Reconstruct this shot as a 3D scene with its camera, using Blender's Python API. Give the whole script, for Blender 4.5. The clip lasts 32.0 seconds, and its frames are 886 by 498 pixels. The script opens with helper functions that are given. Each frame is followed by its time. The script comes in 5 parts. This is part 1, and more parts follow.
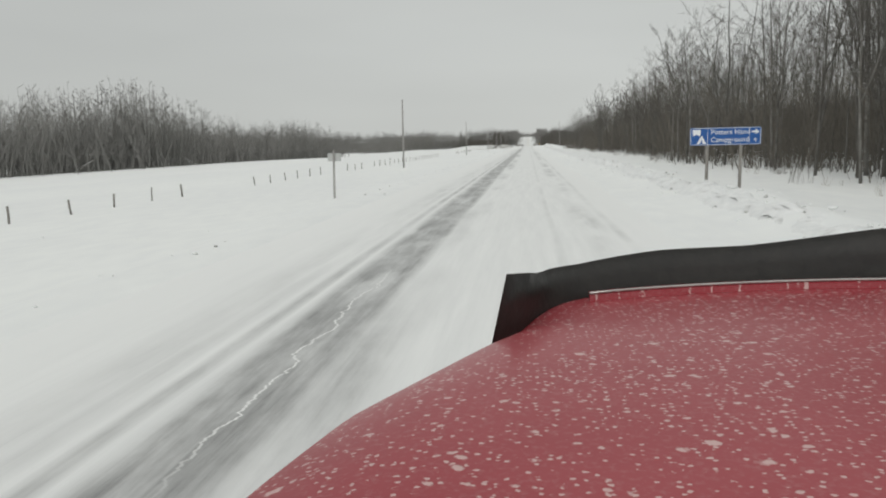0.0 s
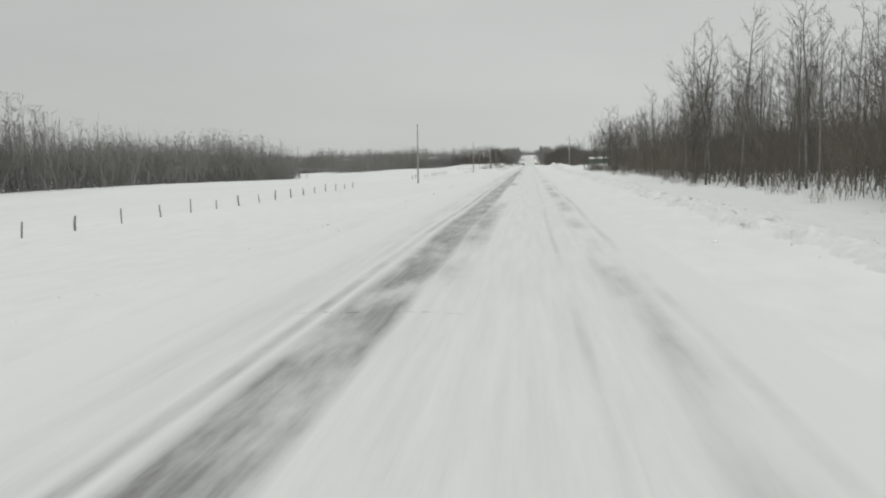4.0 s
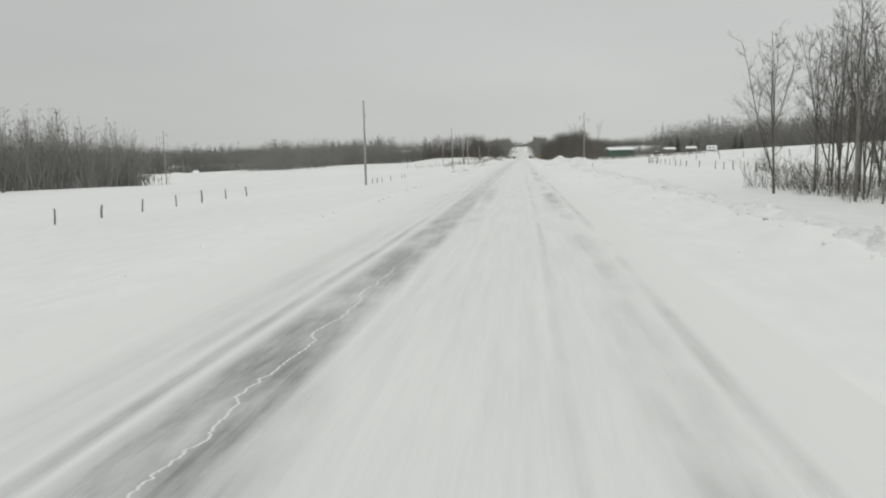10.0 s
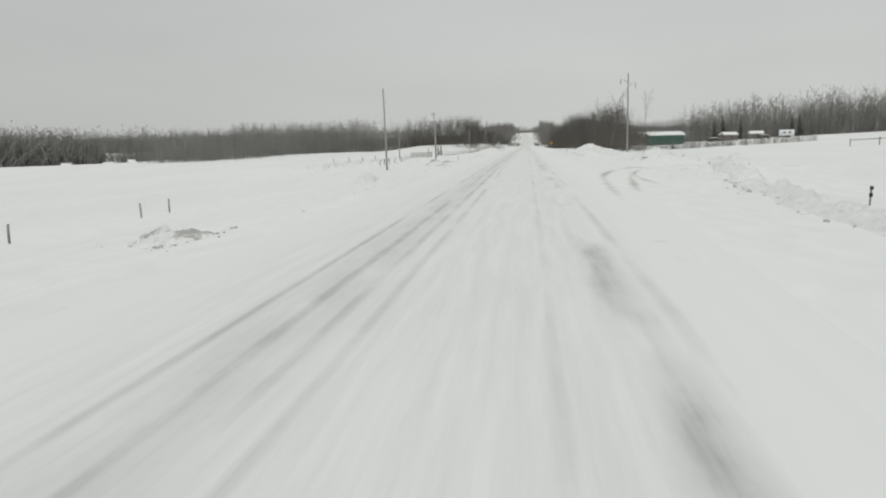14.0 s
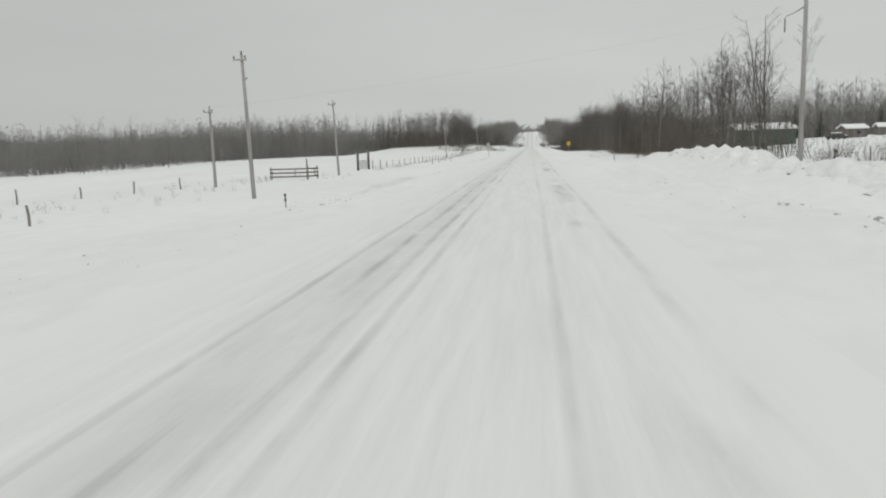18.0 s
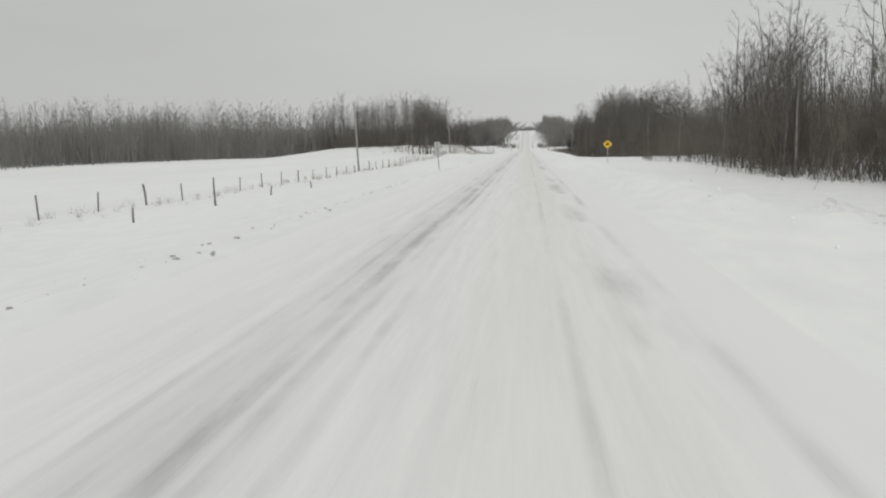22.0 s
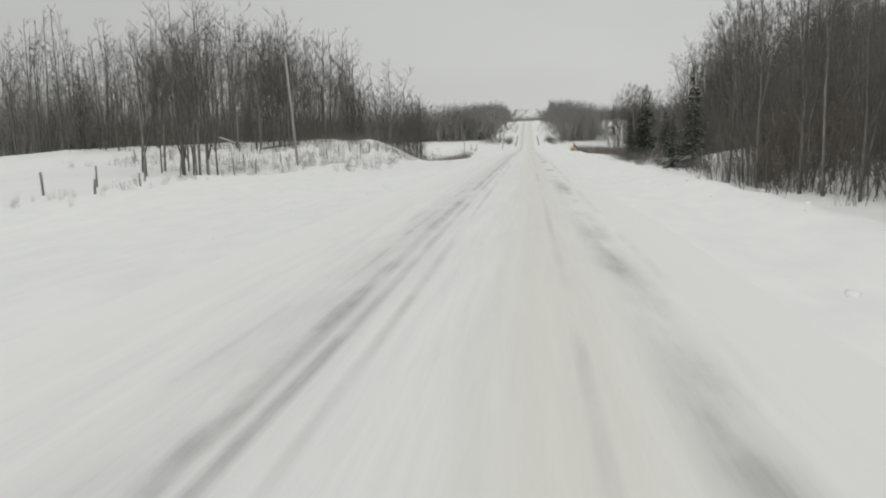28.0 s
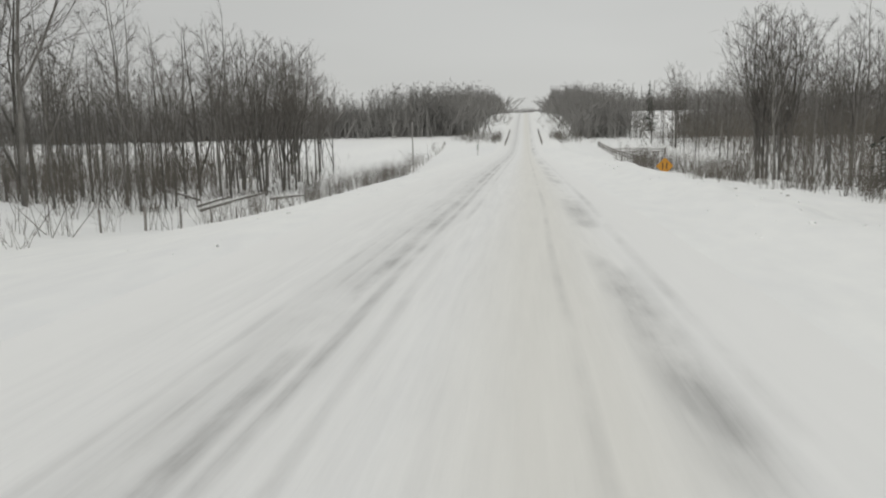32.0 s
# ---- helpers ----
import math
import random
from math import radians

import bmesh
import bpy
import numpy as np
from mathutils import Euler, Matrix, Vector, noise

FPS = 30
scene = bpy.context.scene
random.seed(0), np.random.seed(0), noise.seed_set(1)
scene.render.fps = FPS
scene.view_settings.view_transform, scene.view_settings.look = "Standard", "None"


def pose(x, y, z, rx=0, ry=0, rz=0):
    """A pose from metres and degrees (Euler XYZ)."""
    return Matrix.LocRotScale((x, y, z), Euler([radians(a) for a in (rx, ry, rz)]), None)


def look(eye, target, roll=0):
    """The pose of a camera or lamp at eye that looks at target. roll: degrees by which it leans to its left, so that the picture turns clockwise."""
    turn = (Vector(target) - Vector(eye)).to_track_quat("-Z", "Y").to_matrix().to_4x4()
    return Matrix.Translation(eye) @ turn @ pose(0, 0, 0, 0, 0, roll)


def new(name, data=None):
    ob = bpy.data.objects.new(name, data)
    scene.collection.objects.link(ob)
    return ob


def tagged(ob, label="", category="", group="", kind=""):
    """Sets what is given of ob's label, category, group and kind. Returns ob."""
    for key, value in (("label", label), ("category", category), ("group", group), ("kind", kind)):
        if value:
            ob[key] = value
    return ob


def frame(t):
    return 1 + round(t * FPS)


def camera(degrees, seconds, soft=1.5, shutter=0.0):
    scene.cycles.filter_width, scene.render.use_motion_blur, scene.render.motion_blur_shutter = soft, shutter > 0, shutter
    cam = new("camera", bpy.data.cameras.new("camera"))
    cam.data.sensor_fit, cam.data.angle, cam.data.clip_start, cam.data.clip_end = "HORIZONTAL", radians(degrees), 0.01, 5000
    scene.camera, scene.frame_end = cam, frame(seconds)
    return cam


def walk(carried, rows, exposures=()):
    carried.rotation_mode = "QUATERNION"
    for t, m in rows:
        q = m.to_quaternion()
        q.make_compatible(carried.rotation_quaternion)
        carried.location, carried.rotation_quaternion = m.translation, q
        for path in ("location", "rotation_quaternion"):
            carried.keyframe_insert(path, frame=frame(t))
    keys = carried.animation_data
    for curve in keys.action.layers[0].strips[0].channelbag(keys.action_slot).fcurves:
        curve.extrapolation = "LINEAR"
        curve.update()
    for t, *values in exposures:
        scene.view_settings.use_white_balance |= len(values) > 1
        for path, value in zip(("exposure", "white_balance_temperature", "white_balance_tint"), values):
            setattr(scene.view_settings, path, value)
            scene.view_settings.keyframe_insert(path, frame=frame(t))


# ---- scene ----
PATH = [
    (0.0, -0.086, 0.0, 2.178, 81.984, 1.602, 6.494),
    (0.5, -0.094, 12.7, 2.185, 81.91, 1.461, 6.493),
    (1.0, -0.101, 25.4, 2.191, 82.022, 1.339, 6.49),
    (1.5, -0.109, 38.1, 2.197, 82.143, 1.259, 6.531),
    (2.0, -0.116, 50.8, 2.204, 82.09, 1.237, 6.653),
    (2.5, -0.124, 63.5, 2.21, 82.216, 1.382, 6.795),
    (3.0, -0.132, 76.2, 2.216, 82.171, 1.889, 6.765),
    (3.5, -0.139, 88.9, 2.222, 82.034, 1.329, 6.759),
    (4.0, -0.147, 101.6, 2.229, 83.376, 1.232, 6.652),
    (4.5, -0.133, 114.3, 2.224, 83.525, 1.096, 6.454),
    (6.5, -0.078, 165.1, 2.205, 82.781, 1.505, 6.351),
    (7.0, -0.065, 177.8, 2.2, 82.862, 1.382, 6.329),
    (7.5, -0.051, 190.5, 2.195, 82.81, 1.393, 6.338),
    (8.0, -0.037, 203.2, 2.191, 82.801, 1.406, 6.296),
    (8.5, -0.01, 215.9, 2.194, 83.318, 1.427, 6.176),
    (9.0, 0.017, 228.6, 2.198, 83.323, 1.408, 6.14),
    (9.5, 0.044, 241.3, 2.201, 83.061, 1.375, 6.096),
    (10.0, 0.071, 254.0, 2.205, 82.818, 1.424, 6.074),
    (10.5, 0.098, 266.7, 2.208, 82.474, 1.48, 6.126),
    (11.0, 0.125, 279.4, 2.212, 82.245, 1.479, 6.19),
    (11.5, 0.152, 292.1, 2.215, 82.142, 1.439, 6.201),
    (12.0, 0.179, 304.8, 2.219, 82.035, 1.75, 6.289),
    (12.5, 0.189, 317.5, 2.214, 81.899, 1.388, 6.363),
    (13.0, 0.198, 330.2, 2.21, 81.855, 1.308, 6.367),
    (13.5, 0.207, 342.9, 2.206, 81.772, 1.294, 6.417),
    (14.0, 0.216, 355.6, 2.201, 81.796, 1.256, 6.423),
    (14.5, 0.225, 368.3, 2.197, 81.704, 1.181, 6.497),
    (16.5, 0.236, 419.1, 2.153, 81.926, 1.055, 6.504),
    (17.0, 0.218, 431.8, 2.123, 81.966, 1.354, 6.551),
    (17.5, 0.201, 444.5, 2.092, 81.899, 1.347, 6.667),
    (18.0, 0.184, 457.2, 2.061, 81.867, 1.678, 6.751),
    (18.5, 0.167, 469.9, 2.03, 81.91, 1.68, 6.695),
    (19.0, 0.149, 482.6, 1.999, 81.924, 1.445, 6.355),
    (19.5, 0.132, 495.3, 1.969, 81.843, 1.662, 6.275),
    (20.0, 0.115, 508.0, 1.938, 81.812, 1.513, 6.313),
    (20.5, 0.088, 520.7, 1.878, 81.86, 1.295, 6.332),
    (21.0, 0.061, 533.4, 1.819, 81.698, 1.186, 6.445),
    (21.5, 0.034, 546.1, 1.76, 81.885, 1.264, 6.413),
    (22.0, 0.008, 558.8, 1.7, 81.821, 1.138, 6.398),
    (22.5, -0.019, 571.5, 1.641, 81.766, 1.358, 6.472),
    (23.0, -0.046, 584.2, 1.582, 81.814, 1.546, 6.397),
    (23.5, -0.073, 596.9, 1.522, 81.75, 1.468, 6.411),
    (24.0, -0.1, 609.6, 1.463, 81.813, 1.409, 6.388),
    (24.5, -0.093, 622.3, 1.403, 81.896, 1.473, 6.407),
    (26.5, -0.065, 673.1, 1.164, 81.582, 1.57, 6.008),
    (27.0, -0.058, 685.8, 1.105, 81.566, 1.886, 6.054),
    (27.5, -0.051, 698.5, 1.045, 81.49, 1.601, 6.378),
    (28.0, -0.044, 711.2, 0.985, 81.413, 1.56, 6.528),
    (28.5, -0.047, 723.9, 0.909, 81.432, 1.401, 6.569),
    (29.0, -0.051, 736.6, 0.832, 81.301, 1.266, 6.481),
    (29.5, -0.054, 749.3, 0.755, 81.24, 0.991, 6.458),
    (30.0, -0.058, 762.0, 0.679, 81.205, 1.038, 6.436),
    (30.5, -0.061, 774.7, 0.602, 81.243, 1.252, 6.338),
    (31.0, -0.065, 787.4, 0.525, 81.182, 1.589, 6.247),
    (31.5, -0.068, 800.1, 0.449, 81.176, 1.364, 6.207),
    (32.0, -0.072, 812.8, 0.372, 81.041, 1.287, 6.283),
]

# ---- camera ----
cam = camera(62.0, 32.0, soft=2.0)
walk(cam, [(r[0], pose(*r[1:])) for r in PATH], [(0, 0, 6500, 10), (16, 0, 6500, 10.5), (24, 0, 6560, 12), (32, 0, 6560, 12)])

# ---- world and sun: an overcast winter noon ----
world = bpy.data.worlds.new("overcast")
scene.world = world
world.use_nodes = True
wn, wl = world.node_tree.nodes, world.node_tree.links
wn.clear()
w_out = wn.new("ShaderNodeOutputWorld")
w_bg = wn.new("ShaderNodeBackground")
w_sky = wn.new("ShaderNodeTexSky")
w_sky.sky_type = "NISHITA"
w_sky.sun_disc = False
w_sky.sun_elevation = radians(40)
w_sky.sun_rotation = radians(160)
w_grey = wn.new("ShaderNodeHueSaturation")
w_grey.inputs["Saturation"].default_value = 0.1
w_grey.inputs["Value"].default_value = 0.1
w_co = wn.new("ShaderNodeTexCoord")
w_sep = wn.new("ShaderNodeSeparateXYZ")
w_ramp = wn.new("ShaderNodeValToRGB")
w_ramp.color_ramp.elements[0].position, w_ramp.color_ramp.elements[0].color = 0.0, (0.548, 0.565, 0.543, 1)
w_ramp.color_ramp.elements[1].position, w_ramp.color_ramp.elements[1].color = 0.75, (0.584, 0.605, 0.586, 1)
e = w_ramp.color_ramp.elements.new(0.14)
e.color = (0.529, 0.548, 0.532, 1)
w_map = wn.new("ShaderNodeMapping")
w_map.inputs["Scale"].default_value = (1.2, 1.2, 5.0)
w_noise = wn.new("ShaderNodeTexNoise")
w_noise.inputs["Scale"].default_value = 1.3
w_noise.inputs["Detail"].default_value = 3.0
w_cloud = wn.new("ShaderNodeMapRange")
w_cloud.inputs["From Min"].default_value, w_cloud.inputs["From Max"].default_value = 0.3, 0.7
w_cloud.inputs["To Min"].default_value, w_cloud.inputs["To Max"].default_value = 0.93, 1.05
w_mul = wn.new("ShaderNodeVectorMath")
w_mul.operation = "SCALE"
w_mix = wn.new("ShaderNodeMix")
w_mix.data_type = "RGBA"
w_mix.inputs["Factor"].default_value = 0.94
wl.new(w_co.outputs["Generated"], w_sep.inputs[0])
wl.new(w_sep.outputs["Z"], w_ramp.inputs["Fac"])
wl.new(w_co.outputs["Generated"], w_map.inputs["Vector"])
wl.new(w_map.outputs[0], w_noise.inputs["Vector"])
wl.new(w_noise.outputs["Fac"], w_cloud.inputs["Value"])
w_side = wn.new("ShaderNodeMapRange")      # the cloud is thicker to the west
w_side.inputs["From Min"].default_value, w_side.inputs["From Max"].default_value = -0.6, 0.1
w_side.inputs["To Min"].default_value, w_side.inputs["To Max"].default_value = 0.90, 1.02
w_both = wn.new("ShaderNodeMath")
w_both.operation = "MULTIPLY"
wl.new(w_sep.outputs["X"], w_side.inputs["Value"])
wl.new(w_cloud.outputs[0], w_both.inputs[0])
wl.new(w_side.outputs[0], w_both.inputs[1])
wl.new(w_ramp.outputs["Color"], w_mul.inputs[0])
wl.new(w_both.outputs[0], w_mul.inputs["Scale"])
wl.new(w_sky.outputs[0], w_grey.inputs["Color"])
wl.new(w_grey.outputs[0], w_mix.inputs["A"])
wl.new(w_mul.outputs[0], w_mix.inputs["B"])
wl.new(w_mix.outputs["Result"], w_bg.inputs["Color"])
w_bg.inputs["Strength"].default_value = 1.0
wl.new(w_bg.outputs[0], w_out.inputs["Surface"])

sun_data = bpy.data.lights.new("sun", "SUN")
sun_data.energy = 0.95
sun_data.angle = radians(40)
sun_data.color = (1.0, 0.985, 0.95)
sun = new("sun", sun_data)
sun.matrix_world = look((0, 0, 60), (14, 40, 10))


# ---- materials ----
def shader(name, colour=(0.5, 0.5, 0.5), rough=0.7, metal=0.0):
    m = bpy.data.materials.new(name)
    m.use_nodes = True
    n, l = m.node_tree.nodes, m.node_tree.links
    b = n["Principled BSDF"]
    b.inputs["Base Color"].default_value = (*colour, 1)
    b.inputs["Roughness"].default_value = rough
    b.inputs["Metallic"].default_value = metal
    return m, n, l, b


def noise_tex(n, l, scale, detail=4.0, stretch=None, src="Object", rough=0.55):
    co = n.new("ShaderNodeTexCoord")
    t = n.new("ShaderNodeTexNoise")
    t.inputs["Scale"].default_value = scale
    t.inputs["Detail"].default_value = detail
    t.inputs["Roughness"].default_value = rough
    if stretch:
        mp = n.new("ShaderNodeMapping")
        mp.inputs["Scale"].default_value = stretch
        l.new(co.outputs[src], mp.inputs["Vector"])
        l.new(mp.outputs[0], t.inputs["Vector"])
    else:
        l.new(co.outputs[src], t.inputs["Vector"])
    return t.outputs["Fac"]


def remap(n, l, src, a, b, c=0.0, d=1.0):
    r = n.new("ShaderNodeMapRange")
    for key, v in (("From Min", a), ("From Max", b), ("To Min", c), ("To Max", d)):
        r.inputs[key].default_value = v
    l.new(src, r.inputs["Value"])
    return r.outputs[0]


def calc(n, l, op, a, b=None):
    q = n.new("ShaderNodeMath")
    q.operation = op
    for i, v in enumerate((a, b)):
        if v is None:
            continue
        if isinstance(v, (int, float)):
            q.inputs[i].default_value = v
        else:
            l.new(v, q.inputs[i])
    return q.outputs[0]


def mix_colour(n, l, fac, a, b):
    q = n.new("ShaderNodeMix")
    q.data_type = "RGBA"
    for key, v in (("Factor", fac), ("A", a), ("B", b)):
        if isinstance(v, (int, float)):
            q.inputs[key].default_value = v
        elif isinstance(v, tuple):
            q.inputs[key].default_value = (*v, 1)
        else:
            l.new(v, q.inputs[key])
    return q.outputs["Result"]


def bump(n, l, b, height, strength=0.3, dist=0.02):
    q = n.new("ShaderNodeBump")
    q.inputs["Strength"].default_value = strength
    q.inputs["Distance"].default_value = dist
    l.new(height, q.inputs["Height"])
    l.new(q.outputs[0], b.inputs["Normal"])


def grainy(name, dark, light, scale, rough=0.8, stretch=None, metal=0.0, relief=0.3, fine=None, src="Object"):
    """A material of two colours mixed by coarse and fine noise, with relief."""
    m, n, l, b = shader(name, dark, rough, metal)
    big = noise_tex(n, l, scale, 4, stretch, src)
    small = noise_tex(n, l, fine or scale * 9, 3, stretch, src)
    fac = remap(n, l, calc(n, l, "ADD", calc(n, l, "MULTIPLY", big, 0.65), calc(n, l, "MULTIPLY", small, 0.35)), 0.35, 0.65)
    l.new(mix_colour(n, l, fac, dark, light), b.inputs["Base Color"])
    bump(n, l, b, small, relief, 0.01)
    return m


def snow_material(name):
    m, n, l, b = shader(name, (0.83, 0.84, 0.83), 0.65)
    drift = noise_tex(n, l, 0.07, 4, (1.0, 0.35, 1.0))
    crust = noise_tex(n, l, 1.4, 5, (1.0, 0.4, 1.0))
    fac = remap(n, l, calc(n, l, "ADD", calc(n, l, "MULTIPLY", drift, 0.5), calc(n, l, "MULTIPLY", crust, 0.5)), 0.38, 0.62)
    l.new(mix_colour(n, l, fac, (0.80, 0.81, 0.81), (0.87, 0.88, 0.865)), b.inputs["Base Color"])
    h = calc(n, l, "ADD", calc(n, l, "MULTIPLY", drift, 3.0), calc(n, l, "MULTIPLY", crust, 0.5))
    bump(n, l, b, h, 0.35, 0.15)
    return m


def road_material(name):
    """Packed, wind-blown snow with icy grey asphalt showing in worn strips along the road."""
    m, n, l, b = shader(name, (0.8, 0.8, 0.79), 0.6)
    co = n.new("ShaderNodeTexCoord")
    sep = n.new("ShaderNodeSeparateXYZ")
    l.new(co.outputs["Object"], sep.inputs[0])
    x, y = sep.outputs["X"], sep.outputs["Y"]
    wander = noise_tex(n, l, 0.03, 2, (0.05, 1.0, 1.0))
    xs = calc(n, l, "ADD", x, calc(n, l, "MULTIPLY", calc(n, l, "SUBTRACT", wander, 0.5), 0.35))
    streak = noise_tex(n, l, 1.0, 7, (4.2, 0.22, 1.0), rough=0.66)
    hair = noise_tex(n, l, 1.0, 5, (16.0, 0.5, 1.0), rough=0.6)
    blow = noise_tex(n, l, 1.0, 5, (1.3, 0.45, 1.0), rough=0.6)
    fleck = noise_tex(n, l, 2.6, 8, (1.6, 0.8, 1.0), rough=0.72)
    ragged = calc(n, l, "ADD", calc(n, l, "ADD", calc(n, l, "MULTIPLY", streak, 0.42), calc(n, l, "MULTIPLY", fleck, 0.33)), calc(n, l, "MULTIPLY", hair, 0.25))

    def strip(centre, half, power):
        return remap(n, l, calc(n, l, "ABSOLUTE", calc(n, l, "SUBTRACT", xs, centre)), half, half * 0.25, 0.0, power)

    def plateau(centre, half, power):
        return remap(n, l, calc(n, l, "ABSOLUTE", calc(n, l, "SUBTRACT", xs, centre)), half, half * 0.6, 0.0, power)

    def times(*values):
        out = values[0]
        for v in values[1:]:
            out = calc(n, l, "MULTIPLY", out, v)
        return out

    def comes_and_goes(seed, low=0.36, high=0.62):
        """A track that the wind covers and bares again along the road."""
        return remap(n, l, noise_tex(n, l, 1.0, 3, (0.25, 0.045 + 0.008 * seed, 1.0 + seed)), low, high, 0.0, 1.0)

    # the bare strip is broad at first and closes up into narrow ruts further on
    early = remap(n, l, y, 255.0, 335.0, 1.0, 0.0)
    later = remap(n, l, y, 255.0, 335.0, 0.0, 1.0)
    last = remap(n, l, y, 500.0, 580.0, 0.0, 1.0)
    middle = calc(n, l, "SUBTRACT", later, last)
    worn = times(plateau(STRIP_X, 0.64, 1.0), early)
    for term in (times(strip(STRIP_X + 0.8, 0.55, 0.85), early, comes_and_goes(1, 0.45, 0.62)), times(strip(-3.42, 0.16, 0.62), early, comes_and_goes(2, 0.3, 0.5)),
                 times(strip(-4.3, 0.45, 0.26), early, comes_and_goes(3)), times(strip(-3.85, 0.22, 0.30), early, comes_and_goes(4)),
                 times(strip(-2.75, 0.95, 0.24), later), times(strip(-3.46, 0.12, 0.52), middle, comes_and_goes(5, 0.3, 0.55)), times(strip(-3.4, 0.12, 0.32), last, comes_and_goes(14)),
                 times(strip(-2.74, 0.17, 0.62), middle, comes_and_goes(6, 0.3, 0.55)), times(strip(-2.2, 0.16, 0.58), later, comes_and_goes(7, 0.33, 0.55)),
                 times(strip(-1.72, 0.12, 0.4), later, comes_and_goes(8)), times(strip(-2.55, 0.24, 0.75), last, comes_and_goes(9, 0.3, 0.52)),
                 times(strip(-3.0, 0.12, 0.5), last, comes_and_goes(10)),
                 times(strip(STRIP_R, 0.46, 0.62), comes_and_goes(11, 0.44, 0.64)), times(strip(STRIP_R - 1.0, 0.11, 0.30), comes_and_goes(12)), times(strip(STRIP_R + 0.55, 0.16, 0.35), comes_and_goes(13))):
        worn = calc(n, l, "MAXIMUM", worn, term)
    worn = times(worn, remap(n, l, ragged, 0.34, 0.60, 0.42, 1.12))
    wisp = noise_tex(n, l, 1.0, 6, (1.7, 0.30, 1.0), rough=0.62)
    dust = remap(n, l, calc(n, l, "ADD", times(blow, 0.5), times(wisp, 0.5)), 0.43, 0.62, 1.0, 0.30)          # snow blown thinly over the ice
    bare = times(worn, dust)

    # frost cracks: one wandering along the strip, others straight across the lane
    wig = noise_tex(n, l, 1.0, 6, (0.0, 0.55, 1.0), rough=0.7)
    seam_x = calc(n, l, "ADD", times(calc(n, l, "SUBTRACT", wig, 0.5), 0.9), STRIP_X + 0.05)
    seam = remap(n, l, calc(n, l, "ABSOLUTE", calc(n, l, "SUBTRACT", x, seam_x)), 0.020, 0.008)
    bands = None
    for at, half in ((8.5, 4.5), (211.0, 9.0), (261.0, 8.0)):
        q = remap(n, l, calc(n, l, "ABSOLUTE", calc(n, l, "SUBTRACT", y, at)), half, half - 1.5)
        bands = q if bands is None else calc(n, l, "MAXIMUM", bands, q)
    seam = times(seam, bands)
    wig2 = noise_tex(n, l, 1.0, 5, (1.6, 0.0, 1.0), rough=0.7)
    ys = calc(n, l, "ADD", y, times(calc(n, l, "SUBTRACT", wig2, 0.5), 0.5))
    across = None
    for at in (112.4, 152.0, 203.5, 233.6, 284.8, 438.4, 538.2):
        q = remap(n, l, calc(n, l, "ABSOLUTE", calc(n, l, "SUBTRACT", ys, at)), 0.055, 0.02)
        across = q if across is None else calc(n, l, "MAXIMUM", across, q)
    across = times(across, remap(n, l, calc(n, l, "ABSOLUTE", calc(n, l, "ADD", x, 2.5)), 1.5, 0.5), remap(n, l, fleck, 0.46, 0.6))

    ice = mix_colour(n, l, remap(n, l, fleck, 0.3, 0.7), (0.15, 0.15, 0.15), (0.30, 0.30, 0.295))
    inside = remap(n, l, calc(n, l, "ABSOLUTE", calc(n, l, "ADD", xs, 1.5)), 4.4, 2.6)
    snow = mix_colour(n, l, times(remap(n, l, streak, 0.65, 0.35), inside), (0.835, 0.84, 0.83), (0.765, 0.77, 0.765))
    snow = mix_colour(n, l, times(remap(n, l, hair, 0.58, 0.8, 0.0, 0.22), inside), snow, (0.58, 0.585, 0.59))
    sand = times(strip(0.35, 1.5, 0.45), remap(n, l, y, 520.0, 640.0))
    snow = mix_colour(n, l, sand, snow, (0.71, 0.69, 0.62))
    col = mix_colour(n, l, bare, snow, ice)
    col = mix_colour(n, l, seam, col, (0.80, 0.80, 0.79))
    col = mix_colour(n, l, times(across, 0.8), col, (0.10, 0.10, 0.10))
    l.new(col, b.inputs["Base Color"])
    l.new(remap(n, l, bare, 0.0, 1.0, 0.65, 0.40), b.inputs["Roughness"])
    h = times(calc(n, l, "SUBTRACT", calc(n, l, "ADD", times(streak, 0.7), times(hair, 0.25)), times(bare, 0.9)), inside)
    bump(n, l, b, h, 0.38, 0.04)
    return m


STRIP_X, STRIP_R = -2.58, 1.50
M_SNOW = snow_material("snow")
M_ROAD = road_material("snowy_road")
M_BARK = grainy("aspen_bark", (0.075, 0.070, 0.063), (0.19, 0.182, 0.166), 1.6, 0.9, (3, 3, 0.8))
M_BIRCH = grainy("pale_bark", (0.10, 0.095, 0.085), (0.30, 0.29, 0.27), 1.2, 0.85, (3, 3, 0.8))
M_TWIG = grainy("twigs", (0.08, 0.073, 0.065), (0.17, 0.157, 0.142), 0.6, 0.9)
M_BRUSH = grainy("brush", (0.09, 0.082, 0.07), (0.185, 0.168, 0.143), 0.5, 0.9)


def needle_material(name):
    """Dark spruce needles with clots of snow caught in them."""
    m, n, l, b = shader(name, (0.03, 0.045, 0.03), 0.85)
    tone = noise_tex(n, l, 1.5, 4)
    clot = noise_tex(n, l, 3.2, 4)
    green = mix_colour(n, l, remap(n, l, tone, 0.35, 0.65), (0.022, 0.034, 0.024), (0.055, 0.072, 0.052))
    l.new(mix_colour(n, l, remap(n, l, clot, 0.60, 0.68), green, (0.62, 0.63, 0.63)), b.inputs["Base Color"])
    return m


